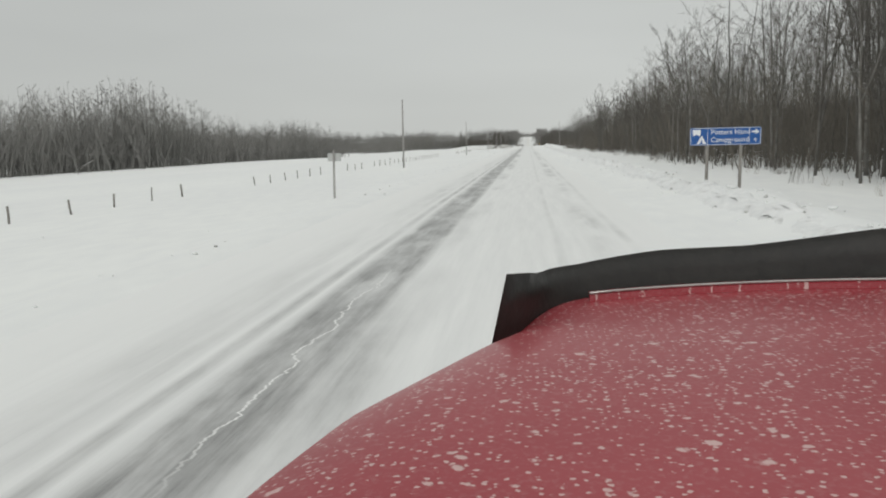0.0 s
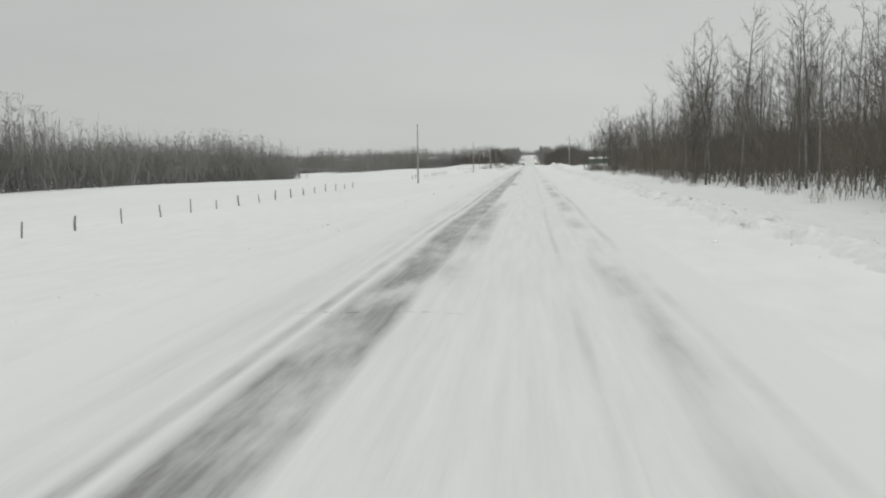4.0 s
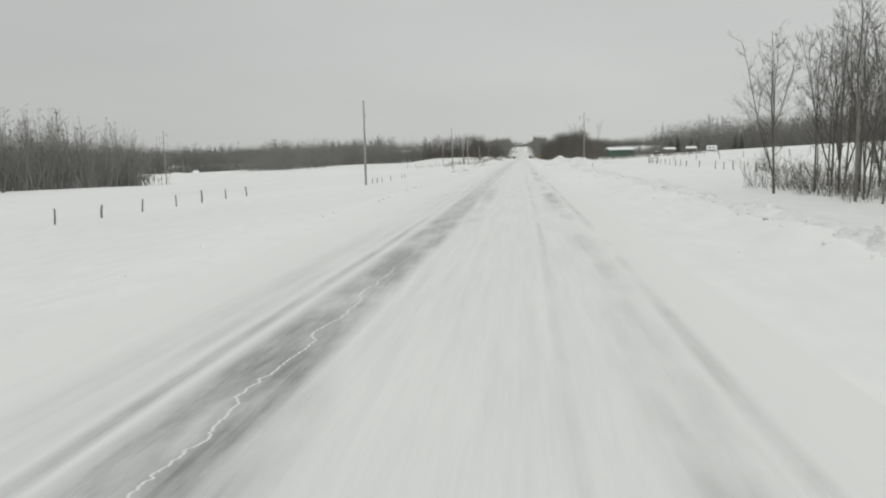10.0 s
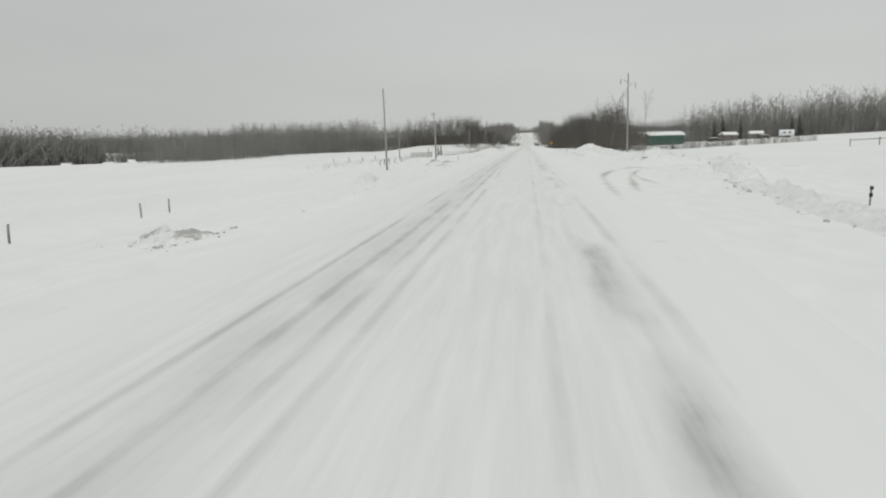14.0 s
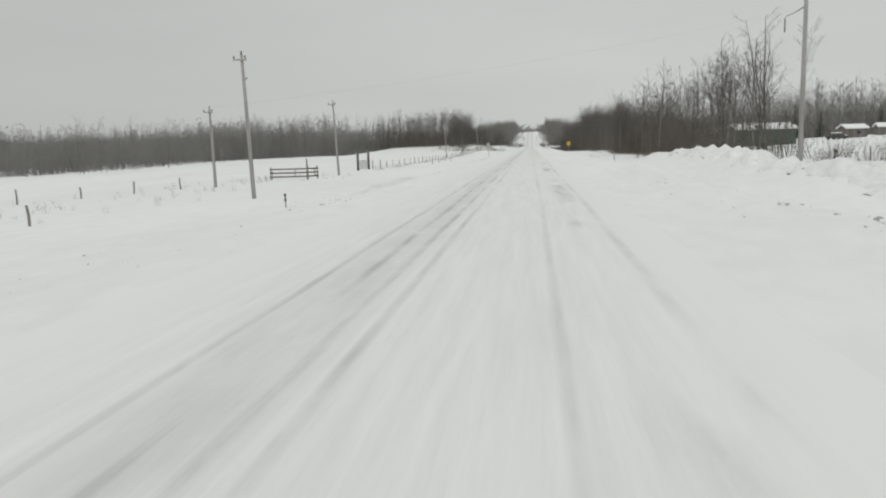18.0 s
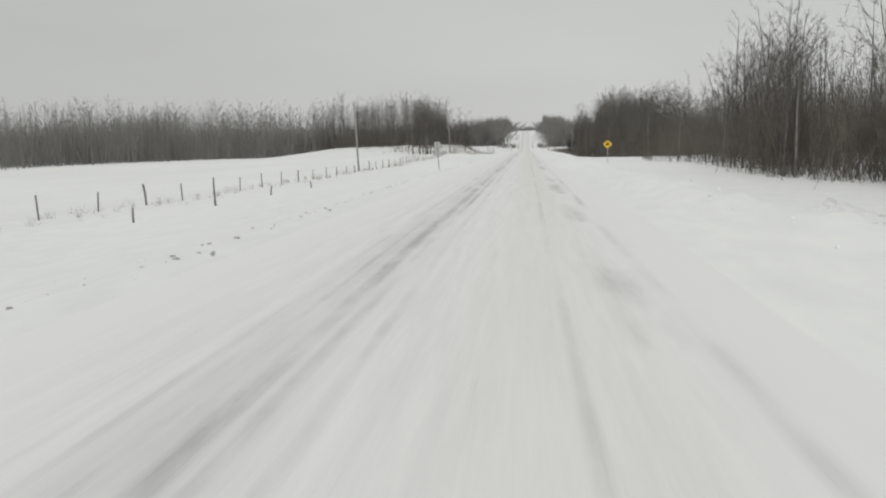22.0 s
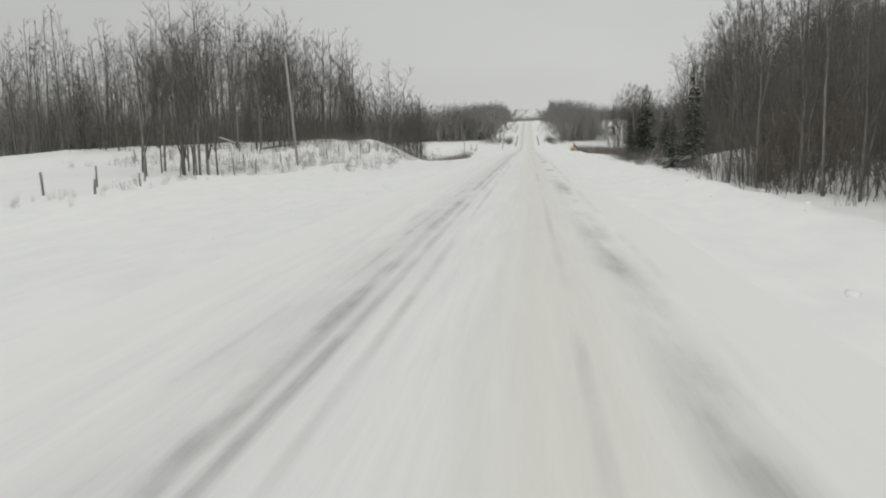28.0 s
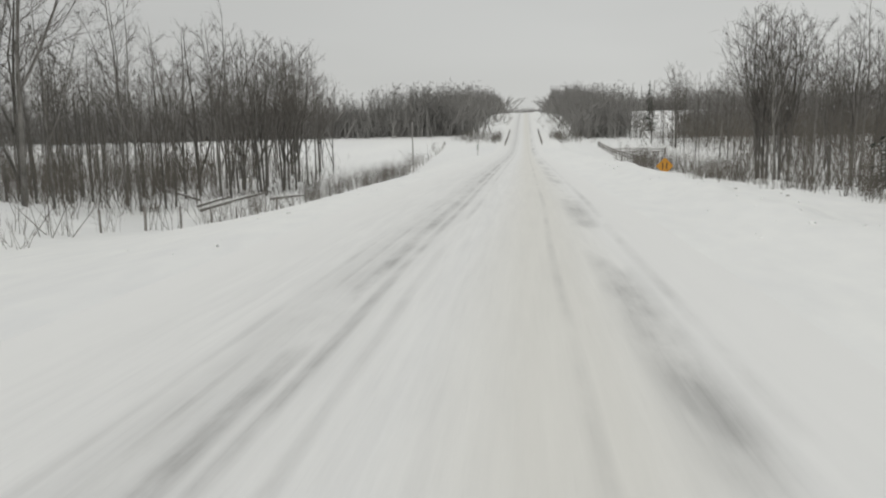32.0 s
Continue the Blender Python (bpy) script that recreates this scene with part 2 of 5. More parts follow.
M_NEEDLE = needle_material("spruce_needles")
# distance haze is mixed into this bark colour, paler than the near trees
M_HAZED_WOODS = grainy("hazed_far_woods", (0.205, 0.20, 0.191), (0.295, 0.288, 0.274), 0.08, 0.95, fine=1.5)
M_POST = grainy("weathered_wood", (0.16, 0.148, 0.135), (0.33, 0.312, 0.29), 2.0, 0.9, (4, 4, 0.6))
M_POLE = grainy("pole_wood", (0.24, 0.23, 0.22), (0.44, 0.43, 0.415), 1.0, 0.85, (5, 5, 0.25))
M_GREYWOOD = grainy("dark_wood", (0.09, 0.08, 0.07), (0.2, 0.18, 0.16), 2.0, 0.9, (4, 0.6, 4))
M_STEEL = grainy("galvanised_steel", (0.36, 0.37, 0.38), (0.52, 0.53, 0.54), 3.0, 0.45, metal=0.6)
M_DARKSTEEL = grainy("dark_metal", (0.05, 0.05, 0.052), (0.11, 0.11, 0.115), 3.0, 0.5, metal=0.4)
M_CERAMIC = grainy("insulator_glaze", (0.12, 0.10, 0.09), (0.22, 0.19, 0.17), 4.0, 0.3)
M_SIGNBACK = grainy("bare_aluminium", (0.42, 0.43, 0.42), (0.56, 0.57, 0.56), 1.6, 0.5, metal=0.2)
M_BLUE = grainy("blue_sign_sheeting", (0.012, 0.085, 0.30), (0.02, 0.11, 0.36), 3.0, 0.45, relief=0.05)
M_WHITE = grainy("white_sheeting", (0.72, 0.74, 0.75), (0.8, 0.82, 0.83), 4.0, 0.45, relief=0.05)
M_YELLOW = grainy("yellow_sheeting", (0.78, 0.47, 0.02), (0.85, 0.54, 0.04), 4.0, 0.45, relief=0.05)
M_ORANGE = grainy("amber_sheeting", (0.50, 0.22, 0.02), (0.60, 0.29, 0.035), 4.0, 0.5, relief=0.05)
M_BLACK = grainy("black_print", (0.012, 0.012, 0.012), (0.03, 0.03, 0.03), 4.0, 0.5, relief=0.05)
M_GRASS = grainy("dry_grass", (0.15, 0.13, 0.10), (0.33, 0.29, 0.23), 0.8, 0.9)
M_GREEN = grainy("green_siding", (0.035, 0.085, 0.065), (0.06, 0.12, 0.095), 0.5, 0.6, (0.3, 0.3, 9))
M_CABIN = grainy("grey_boards", (0.11, 0.10, 0.095), (0.22, 0.20, 0.19), 0.6, 0.85, (6, 6, 0.4))
M_WINDOW = shader("dark_glass", (0.03, 0.035, 0.04), 0.12)[0]
# grey of dirt in the heaps, and of shade painted into shoulder lumps
M_DIRTY_SHADED = grainy("dirty_shaded_snow", (0.34, 0.33, 0.315), (0.66, 0.66, 0.65), 2.5, 0.8)
M_BUG = grainy("smoked_plastic", (0.014, 0.013, 0.012), (0.03, 0.027, 0.024), 3.0, 0.45)
M_CHROME = grainy("dull_trim", (0.45, 0.44, 0.42), (0.62, 0.6, 0.58), 6.0, 0.35, metal=0.7)
M_RUBBER = grainy("tyre_rubber", (0.015, 0.015, 0.015), (0.035, 0.035, 0.035), 5.0, 0.85)


def paint_material(name):
    """Red truck paint under dried salt film, splashed with clinging snow and slush."""
    m, n, l, b = shader(name, (0.3, 0.02, 0.03), 0.4)
    film = noise_tex(n, l, 1.3, 5)
    grit = noise_tex(n, l, 90.0, 3)
    paint = mix_colour(n, l, remap(n, l, film, 0.35, 0.7), (0.285, 0.013, 0.024), (0.35, 0.04, 0.052))
    paint = mix_colour(n, l, remap(n, l, grit, 0.5, 0.75, 0.0, 0.35), paint, (0.42, 0.17, 0.18))
    co = n.new("ShaderNodeTexCoord")
    spots = None
    for scale, size, amount in ((26.0, 0.20, 0.66), (46.0, 0.25, 0.52), (92.0, 0.31, 0.40)):
        mp = n.new("ShaderNodeMapping")
        mp.inputs["Scale"].default_value = (0.75, 1.0, 0.0)
        l.new(co.outputs["Object"], mp.inputs["Vector"])
        v = n.new("ShaderNodeTexVoronoi")
        v.inputs["Scale"].default_value = scale
        l.new(mp.outputs[0], v.inputs["Vector"])
        wob = noise_tex(n, l, scale * 1.5, 4)
        d = calc(n, l, "ADD", v.outputs["Distance"], calc(n, l, "MULTIPLY", calc(n, l, "SUBTRACT", wob, 0.5), 0.85))
        pick = n.new("ShaderNodeSeparateColor")
        l.new(v.outputs["Color"], pick.inputs[0])
        cluster = noise_tex(n, l, 2.2, 2)
        keep = calc(n, l, "GREATER_THAN", calc(n, l, "MULTIPLY", pick.outputs[0], calc(n, l, "ADD", cluster, 0.35)), amount)
        s = calc(n, l, "MULTIPLY", remap(n, l, d, size, size - 0.08), keep)
        spots = s if spots is None else calc(n, l, "MAXIMUM", spots, s)
    l.new(mix_colour(n, l, calc(n, l, "MULTIPLY", spots, 0.62), paint, (0.74, 0.60, 0.57)), b.inputs["Base Color"])
    l.new(remap(n, l, spots, 0.0, 1.0, 0.5, 0.75), b.inputs["Roughness"])
    b.inputs["Coat Weight"].default_value = 0.35
    b.inputs["Coat Roughness"].default_value = 0.22
    bump(n, l, b, spots, 0.4, 0.004)
    return m


M_PAINT = paint_material("red_truck_paint")


# ---- mesh helpers ----
def raw_mesh(name, verts, faces, material, smooth=False):
    """A mesh from arrays of vertices and of triangles or quads."""
    verts, faces = np.asarray(verts, "f4"), np.asarray(faces, "i4")
    me = bpy.data.meshes.new(name)
    k = faces.shape[1]
    me.vertices.add(len(verts))
    me.vertices.foreach_set("co", verts.ravel())
    me.loops.add(faces.size)
    me.loops.foreach_set("vertex_index", faces.ravel())
    me.polygons.add(len(faces))
    me.polygons.foreach_set("loop_start", np.arange(0, faces.size, k, dtype="i4"))
    me.update(calc_edges=True)
    me.validate()
    if smooth:
        me.polygons.foreach_set("use_smooth", np.ones(len(faces), "?"))
    me.materials.append(material)
    return me


def mesh_of(name, bm, material, smooth=False):
    me = bpy.data.meshes.new(name)
    bmesh.ops.recalc_face_normals(bm, faces=bm.faces)
    bm.to_mesh(me)
    bm.free()
    me.materials.append(material)
    for p in me.polygons:
        p.use_smooth = smooth
    return me


def part(name, bm, material, parent, label="", smooth=False):
    me = mesh_of(name, bm, material, smooth) if isinstance(bm, bmesh.types.BMesh) else bm
    ob = new(name, me)
    ob.parent = parent
    return tagged(ob, label)


def thing(name, m, label, category, group="", kind=""):
    ob = new(name)
    ob.empty_display_size = 0.2
    ob.matrix_world = m
    return tagged(ob, label, category, group, kind)


def box_bm(sx, sy, sz, at=(0, 0, 0), bevel=0.0, turn=None, bm=None):
    own = bm or bmesh.new()
    m = Matrix.Translation(at) @ (turn or Matrix()) @ Matrix.Diagonal((sx, sy, sz, 1))
    r = bmesh.ops.create_cube(own, size=1.0, matrix=m)
    if bevel:
        edges = list({e for v in r["verts"] for e in v.link_edges})
        bmesh.ops.bevel(own, geom=edges, offset=bevel, segments=1, affect="EDGES")
    return own


def tube(points, radii, sides=6, caps=True):
    """Vertices and triangles of a tapered tube along points."""
    pts = np.asarray(points, float)
    n = len(pts)
    d = np.gradient(pts, axis=0)
    d /= np.linalg.norm(d, axis=1)[:, None] + 1e-9
    ref = np.array([1.0, 0.13, 0.07]) if abs(d[0][2]) > 0.6 else np.array([0.05, 0.1, 1.0])
    a = np.cross(d, ref)
    a /= np.linalg.norm(a, axis=1)[:, None] + 1e-9
    b = np.cross(d, a)
    ang = np.arange(sides) * 2 * math.pi / sides
    ring = a[:, None, :] * np.cos(ang)[None, :, None] + b[:, None, :] * np.sin(ang)[None, :, None]
    v = (pts[:, None, :] + ring * np.asarray(radii)[:, None, None]).reshape(-1, 3)
    f = []
    for i in range(n - 1):
        for j in range(sides):
            k = (j + 1) % sides
            p, q, r, s = i * sides + j, i * sides + k, (i + 1) * sides + k, (i + 1) * sides + j
            f += [(p, r, q), (p, s, r)]
    if caps:
        for j in range(1, sides - 1):
            e0 = (n - 1) * sides
            f.append((e0, e0 + j + 1, e0 + j))
            f.append((0, j, j + 1))
    return v, np.array(f)


def merge(chunks):
    vs, fs, n = [], [], 0
    for v, f in chunks:
        vs.append(v)
        fs.append(np.asarray(f) + n)
        n += len(v)
    return np.concatenate(vs), np.concatenate(fs)


def tube_mesh(name, points, radii, material, sides=8, smooth=True):
    v, f = tube(points, radii, sides)
    return raw_mesh(name, v, f, material, smooth)


# ---- terrain ----
PROFILE_Y = [-400, 0, 400, 500, 600, 700, 813, 870, 920, 970, 1010, 1050, 1100, 1170, 1240, 1320, 1420, 1600, 2600]
PROFILE_Z = [0, 0, 0, -0.25, -0.7, -1.15, -1.85, -2.5, -3.4, -3.6, -2.0, 0.8, 4.6, 8.3, 10.6, 12.6, 13.6, 14.0, 14.0]


def road_z(y):
    """Height of the road's crown line along its length, rounded at the changes of grade."""
    y = np.asarray(y, float)
    return sum(np.interp(y + d, PROFILE_Y, PROFILE_Z) for d in (-24, -12, 0, 12, 24)) / 5


def hump(v, centre, half):
    return np.clip(1 - ((v - centre) / half) ** 2, 0, 1) ** 2


def ramp(v, a, b):
    t = np.clip((v - a) / (b - a), 0, 1)
    return t * t * (3 - 2 * t)


def ripple(x, y):
    """Smooth uneven relief, about -1 to 1."""
    return (np.sin(x * 0.31 + 1.7 * np.sin(y * 0.083)) * np.sin(y * 0.217 + 1.3 * np.sin(x * 0.19)) * 0.5
            + np.sin(x * 0.83 + y * 0.37) * 0.25 + np.sin(x * 0.57 - y * 0.71 + 2.0) * 0.25)


def ground_z(x, y):
    x, y = np.asarray(x, float), np.asarray(y, float)
    base = road_z(y)
    out_l, out_r = np.maximum(-x - 6.2, 0), np.maximum(x - 3.4, 0)
    # ditches and fields beside the raised road
    dl = (-0.75 * ramp(out_l, 0.5, 5.5) - 0.15 * ramp(out_l, 5, 14)) * (1 - 0.45 * ramp(y, 660, 720) - 0.35 * ramp(y, 900, 960))
    dr = -(0.35 + 0.70 * ramp(y, 690, 748) * (1 - ramp(y, 832, 850))) * ramp(out_r, 2.5, 9.0)
    z = base + dl + dr
    # the field on the left falls away from the road, then the far woods stand on level ground
    z = z - 0.017 * np.clip(out_l - 20, 0, 110) * (1 - ramp(y, 560, 760)) - 0.012 * np.clip(out_l - 130, 0, 200) * (1 - ramp(y, 560, 760))
    z = z + 0.036 * np.clip(out_r - 18, 0, 140) * (1 - ramp(y, 660, 800))
    # a hollow with the cabins at the far side of the field
    z = z - 3.9 * hump(y, 520, 100) * ramp(-x, 42, 100) - 7.0 * ramp(y, 620, 770) * (1 - ramp(y, 860, 990)) * ramp(-x, 150, 225)
    # the ditch deepens before the lane, and the field comes up to the road before the knoll
    z = z - 1.1 * ramp(y, 325, 380) * (1 - ramp(y, 435, 468)) * ramp(-x, 13, 22)
    z = z + 0.75 * ramp(y, 722, 752) * (1 - ramp(y, 775, 800)) * ramp(-x, 14, 21) * (1 - ramp(-x, 45, 70))
    # windrow thrown up by the plough
    lump = 0.75 + 0.35 * ripple(x * 2.3, y * 2.1) + 0.2 * ripple(x * 5, y * 4.6)
    row = 3.4 + 2.4 * hump(y, 370, 70)
    z = z + hump(out_r - row, 0, 2.1) * (0.6 - 0.42 * hump(y, 375, 60)) * lump * (1 - 0.9 * hump(y, 413, 13)) + hump(out_l, 1.3, 1.6) * 0.10 * lump
    # ploughed heaps beside the two lanes
    z = z + 1.25 * hump(y, 400, 11) * hump(x, 12.5, 5.0) * lump + 1.5 * hump(y, 433, 14) * hump(x, 13, 7.0) * lump
    z = z + 1.15 * hump(y, 512, 40) * hump(x, 14.5, 7) * lump
    z = z + 0.8 * ramp(y, 440, 455) * (1 - ramp(y, 525, 545)) * hump(x, 12.4, 2.6) * lump
    z = z + 0.18 * hump(y, 842, 20) * hump(x, 12.0, 4.0) * lump + 0.25 * hump(y, 838, 12) * hump(x, 15.5, 4.0) * lump
    # grassy knoll on the left where the road starts down
    z = z + (3.3 + 0.4 * ripple(x, y)) * ramp(y, 762, 815) * (1 - ramp(y - 1.1 * np.clip(-x - 17, 0, 22), 819, 856)) * ramp(-x, 14.5, 24.5) * (1 - ramp(-x, 60, 90))
    # the creek valley falls away on both sides of the fill
    creek = ramp(y, 817, 864) * (1 - ramp(y, 915, 985))
    creek_r = ramp(y, 830, 880) * (1 - ramp(y, 898, 965))
    z = z - 2.3 * creek * ramp(out_l, 2.0, 13) - creek_r * (0.9 * ramp(out_r, 3.0, 13) + 1.8 * ramp(out_r, 14, 26))
    # the wooded bank on the right of the same stretch
    z = z + 1.9 * ramp(x, 17, 27) * ramp(y, 742, 790) * (1 - ramp(y, 800, 824))
    # a rounded drift by the gully, and the shelf below the knoll where the leaning pole stands
    z = z + 1.1 * hump(x, 16.3, 2.4) * ramp(y, 526, 540) * (1 - ramp(y, 556, 562))
    z = z - 0.8 * ramp(-x, 18.5, 21.5) * (1 - ramp(-x, 31, 38)) * ramp(y, 762, 774) * (1 - ramp(y, 785, 796))
    # fine drifts away from the carriageway
    off = ramp(np.maximum(out_l, out_r), 0.4, 4)
    z = z + off * (0.07 * ripple(x * 0.7, y * 0.5) + 0.03 * ripple(x * 2.7, y * 1.9))
    return z


def grid_mesh(name, xs, ys, zf, material):
    gx, gy = np.meshgrid(xs, ys)
    v = np.stack([gx, gy, zf(gx, gy)], -1).reshape(-1, 3)
    nx, ny = len(xs), len(ys)
    i = (np.arange(ny - 1)[:, None] * nx + np.arange(nx - 1)[None, :]).ravel()
    f = np.stack([i, i + 1, i + nx + 1, i + nx], 1)
    return raw_mesh(name, v, f, material, True)


gxs = np.concatenate([[-4000, -2500, -1500, -900, -600], np.arange(-450, -120, 30), np.arange(-120, -40, 6), np.arange(-40, -8, 0.8),
                      np.arange(-8, 5, 0.8), np.arange(5, 24, 0.6), np.arange(24, 60, 2.5), np.arange(60, 160, 12), np.arange(160, 460, 40), [600, 900, 1500, 2500, 4000]])
gys = np.concatenate([[-900, -400, -200, -120], np.arange(-60, 920, 1.6), np.arange(920, 1300, 4), np.arange(1300, 1700, 25), [1800, 2200, 3000, 4500]])


def under_road(x, y):
    z = ground_z(x, y)
    z = np.where((x > -6.5) & (x < 3.5), z - 0.05, z)
    return np.where((x > -6.0) & (x < 3.0), z - 0.14, z)


ground = tagged(new("ground", grid_mesh("ground", gxs, gys, under_road, M_SNOW)), "snow-covered fields, ditches and ploughed banks", "ground", kind="structure")

rxs = np.concatenate([[-6.9], np.arange(-6.4, 3.5, 0.2), [3.9]])
rys = np.concatenate([np.arange(-60, 860, 1.8), np.arange(860, 1500, 6)])


def road_surface(x, y):
    """The carriageway: low crown, two worn wheel ruts in each lane."""
    z = road_z(y) - 0.012 * np.abs(x + 1.5)
    for c in (STRIP_X, STRIP_R, STRIP_X + 1.25, -4.2):
        z = z - 0.022 * hump(x + 0.25 * np.sin(y * 0.05), c, 0.45)
    z = z + 0.012 * ripple(x * 3.1, y * 0.35)
    edge = ramp(np.maximum(-6.4 - x, x - 3.4), 0.0, 0.4)
    return z + 0.02 - edge * 0.2


road = tagged(new("road", grid_mesh("road", rxs, rys, road_surface, M_ROAD)), "straight rural road of packed snow with worn icy grey strips", "road", kind="structure")


def at_ground(x, y):
    return float(ground_z(x, y))


# ---- trees ----
def grow(seed, height, leaders, limbs, twigs, fine, low=0.3):
    """Trunk and crown of a bare, forking tree as vertex and triangle arrays."""
    rng = np.random.default_rng(seed)
    n = 8
    s = np.linspace(0, 1, n)
    bend = rng.normal(0, 0.022, 2) * height
    wob = rng.normal(0, 0.007 * height, (n, 2)) * s[:, None]
    pts = np.stack([bend[0] * s ** 2 + wob[:, 0], bend[1] * s ** 2 + wob[:, 1], s * height - 0.15], 1)
    r0 = 0.0068 * height
    trunk = [tube(pts, r0 * (1 - 0.92 * s) + 0.010, 5)]
    stems = [(pts, low, r0)]
    for k in range(leaders):
        h = rng.uniform(0.06, 0.5)
        base = np.array([np.interp(h, s, pts[:, i]) for i in range(3)])
        az = rng.random() * 2 * math.pi
        out, q = rng.uniform(0.07, 0.20) * height, np.linspace(0, 1, 6)
        top = height * rng.uniform(0.78, 1.0)
        lp = np.stack([base[0] + math.cos(az) * out * q ** 0.75, base[1] + math.sin(az) * out * q ** 0.75, base[2] + (top - base[2]) * q], 1)
        lp += rng.normal(0, 0.012 * height, (6, 3)) * q[:, None]
        rl = r0 * (1 - 0.9 * h) * 0.75
        trunk.append(tube(lp, rl * (1 - 0.9 * q) + 0.008, 4))
        stems.append((lp, 0.15, rl))
    crown = []
    for lp, start, rs in stems:
        q = np.linspace(0, 1, len(lp))
        length_all = np.linalg.norm(lp[-1] - lp[0])
        for k in range(limbs):
            h = start + (0.98 - start) * (k + rng.random()) / limbs
            base = np.array([np.interp(h, q, lp[:, i]) for i in range(3)])
            az = rng.random() * 2 * math.pi
            d = np.array([math.cos(az), math.sin(az), 0.75 + rng.normal(0, 0.25)])
            d /= np.linalg.norm(d)
            length = height * 0.15 * (1.12 - 0.8 * h) * rng.uniform(0.6, 1.35) + 0.3
            mid = base + d * length * 0.5 + rng.normal(0, 0.04 * length, 3)
            tip = base + d * length + np.array([0, 0, 0.2 * length])
            rl = rs * (1 - 0.85 * h) * 0.30
            crown.append(tube([base, mid, tip], [rl + 0.006, rl * 0.6 + 0.005, 0.004], 3, False))
            for j in range(twigs):
                w = rng.uniform(0.2, 1.0)
                tb = base + (mid - base) * w * 2 if w < 0.5 else mid + (tip - mid) * (w * 2 - 1)
                td = d + rng.normal(0, 0.42, 3)
                td[2] += 0.35
                td /= np.linalg.norm(td)
                tl = length * rng.uniform(0.3, 0.65)
                crown.append(blade(tb, tb + td * tl, 0.0085 + 0.004 * rng.random(), rng))
                for g in range(fine):
                    fb = tb + td * tl * rng.uniform(0.3, 1.0)
                    fd = td + rng.normal(0, 0.42, 3)
                    fd /= np.linalg.norm(fd)
                    crown.append(blade(fb, fb + fd * tl * rng.uniform(0.5, 1.0), 0.0065, rng))
    return merge(trunk), merge(crown)


def sliver(a, b, r):
    """A thin three-sided spike from a to b."""
    d = b - a
    u = np.cross(d, (0.3, 0.2, 1.0) if abs(d[2]) < 0.9 * np.linalg.norm(d) else (1.0, 0.2, 0.1))
    u = u / (np.linalg.norm(u) + 1e-9) * r
    w = np.cross(d, u)
    w = w / (np.linalg.norm(w) + 1e-9) * r
    v = np.array([a + u, a - 0.5 * u + 0.87 * w, a - 0.5 * u - 0.87 * w, b])
    return v, np.array([(0, 1, 3), (1, 2, 3), (2, 0, 3)])


def blade(a, b, r, rng):
    """A single flat twig, too fine to show its thickness."""
    d = b - a
    u = np.cross(d, rng.normal(0, 1, 3))
    u = u / (np.linalg.norm(u) + 1e-9) * r
    return np.array([a + u, a - u, b]), np.array([(0, 1, 2)])


def scatter(name, templates, spots, material, seed=1):
    """One mesh of many plants or lumps: templates are (verts, faces), spots rows of x, y, height over the ground, size."""
    rng = np.random.default_rng(seed)
    chunks = []
    rows = np.array(spots, float)
    rows[:, 2] += ground_z(rows[:, 0], rows[:, 1])
    for x, y, z, size in rows:
        v, f = templates[rng.integers(len(templates))]
        a = rng.random() * 2 * math.pi
        c, s = math.cos(a), math.sin(a)
        sw = size * rng.uniform(0.85, 1.2)
        lean = rng.normal(0, 0.03, 2)
        p = np.empty_like(v)
        p[:, 0] = (v[:, 0] * c - v[:, 1] * s) * sw + x + lean[0] * v[:, 2]
        p[:, 1] = (v[:, 0] * s + v[:, 1] * c) * sw + y + lean[1] * v[:, 2]
        p[:, 2] = v[:, 2] * size + z
        chunks.append((p, f))
    v, f = merge(chunks)
    return raw_mesh(name, v, f, material)


NEAR_TREES = []
for k in range(7):
    forks = (2, 3, 4, 0, 3, 1, 3)[k]
    t, c = grow(100 + k, 13.0 + 0.4 * k, forks, (15, 13, 11, 27, 13, 18, 13)[k], 9, 2, 0.26 + 0.05 * (k % 4))
    bark = M_BIRCH if k in (3, 5) else M_BARK
    NEAR_TREES.append((raw_mesh("trunk", *t, bark, True), raw_mesh("crown", *c, M_TWIG)))


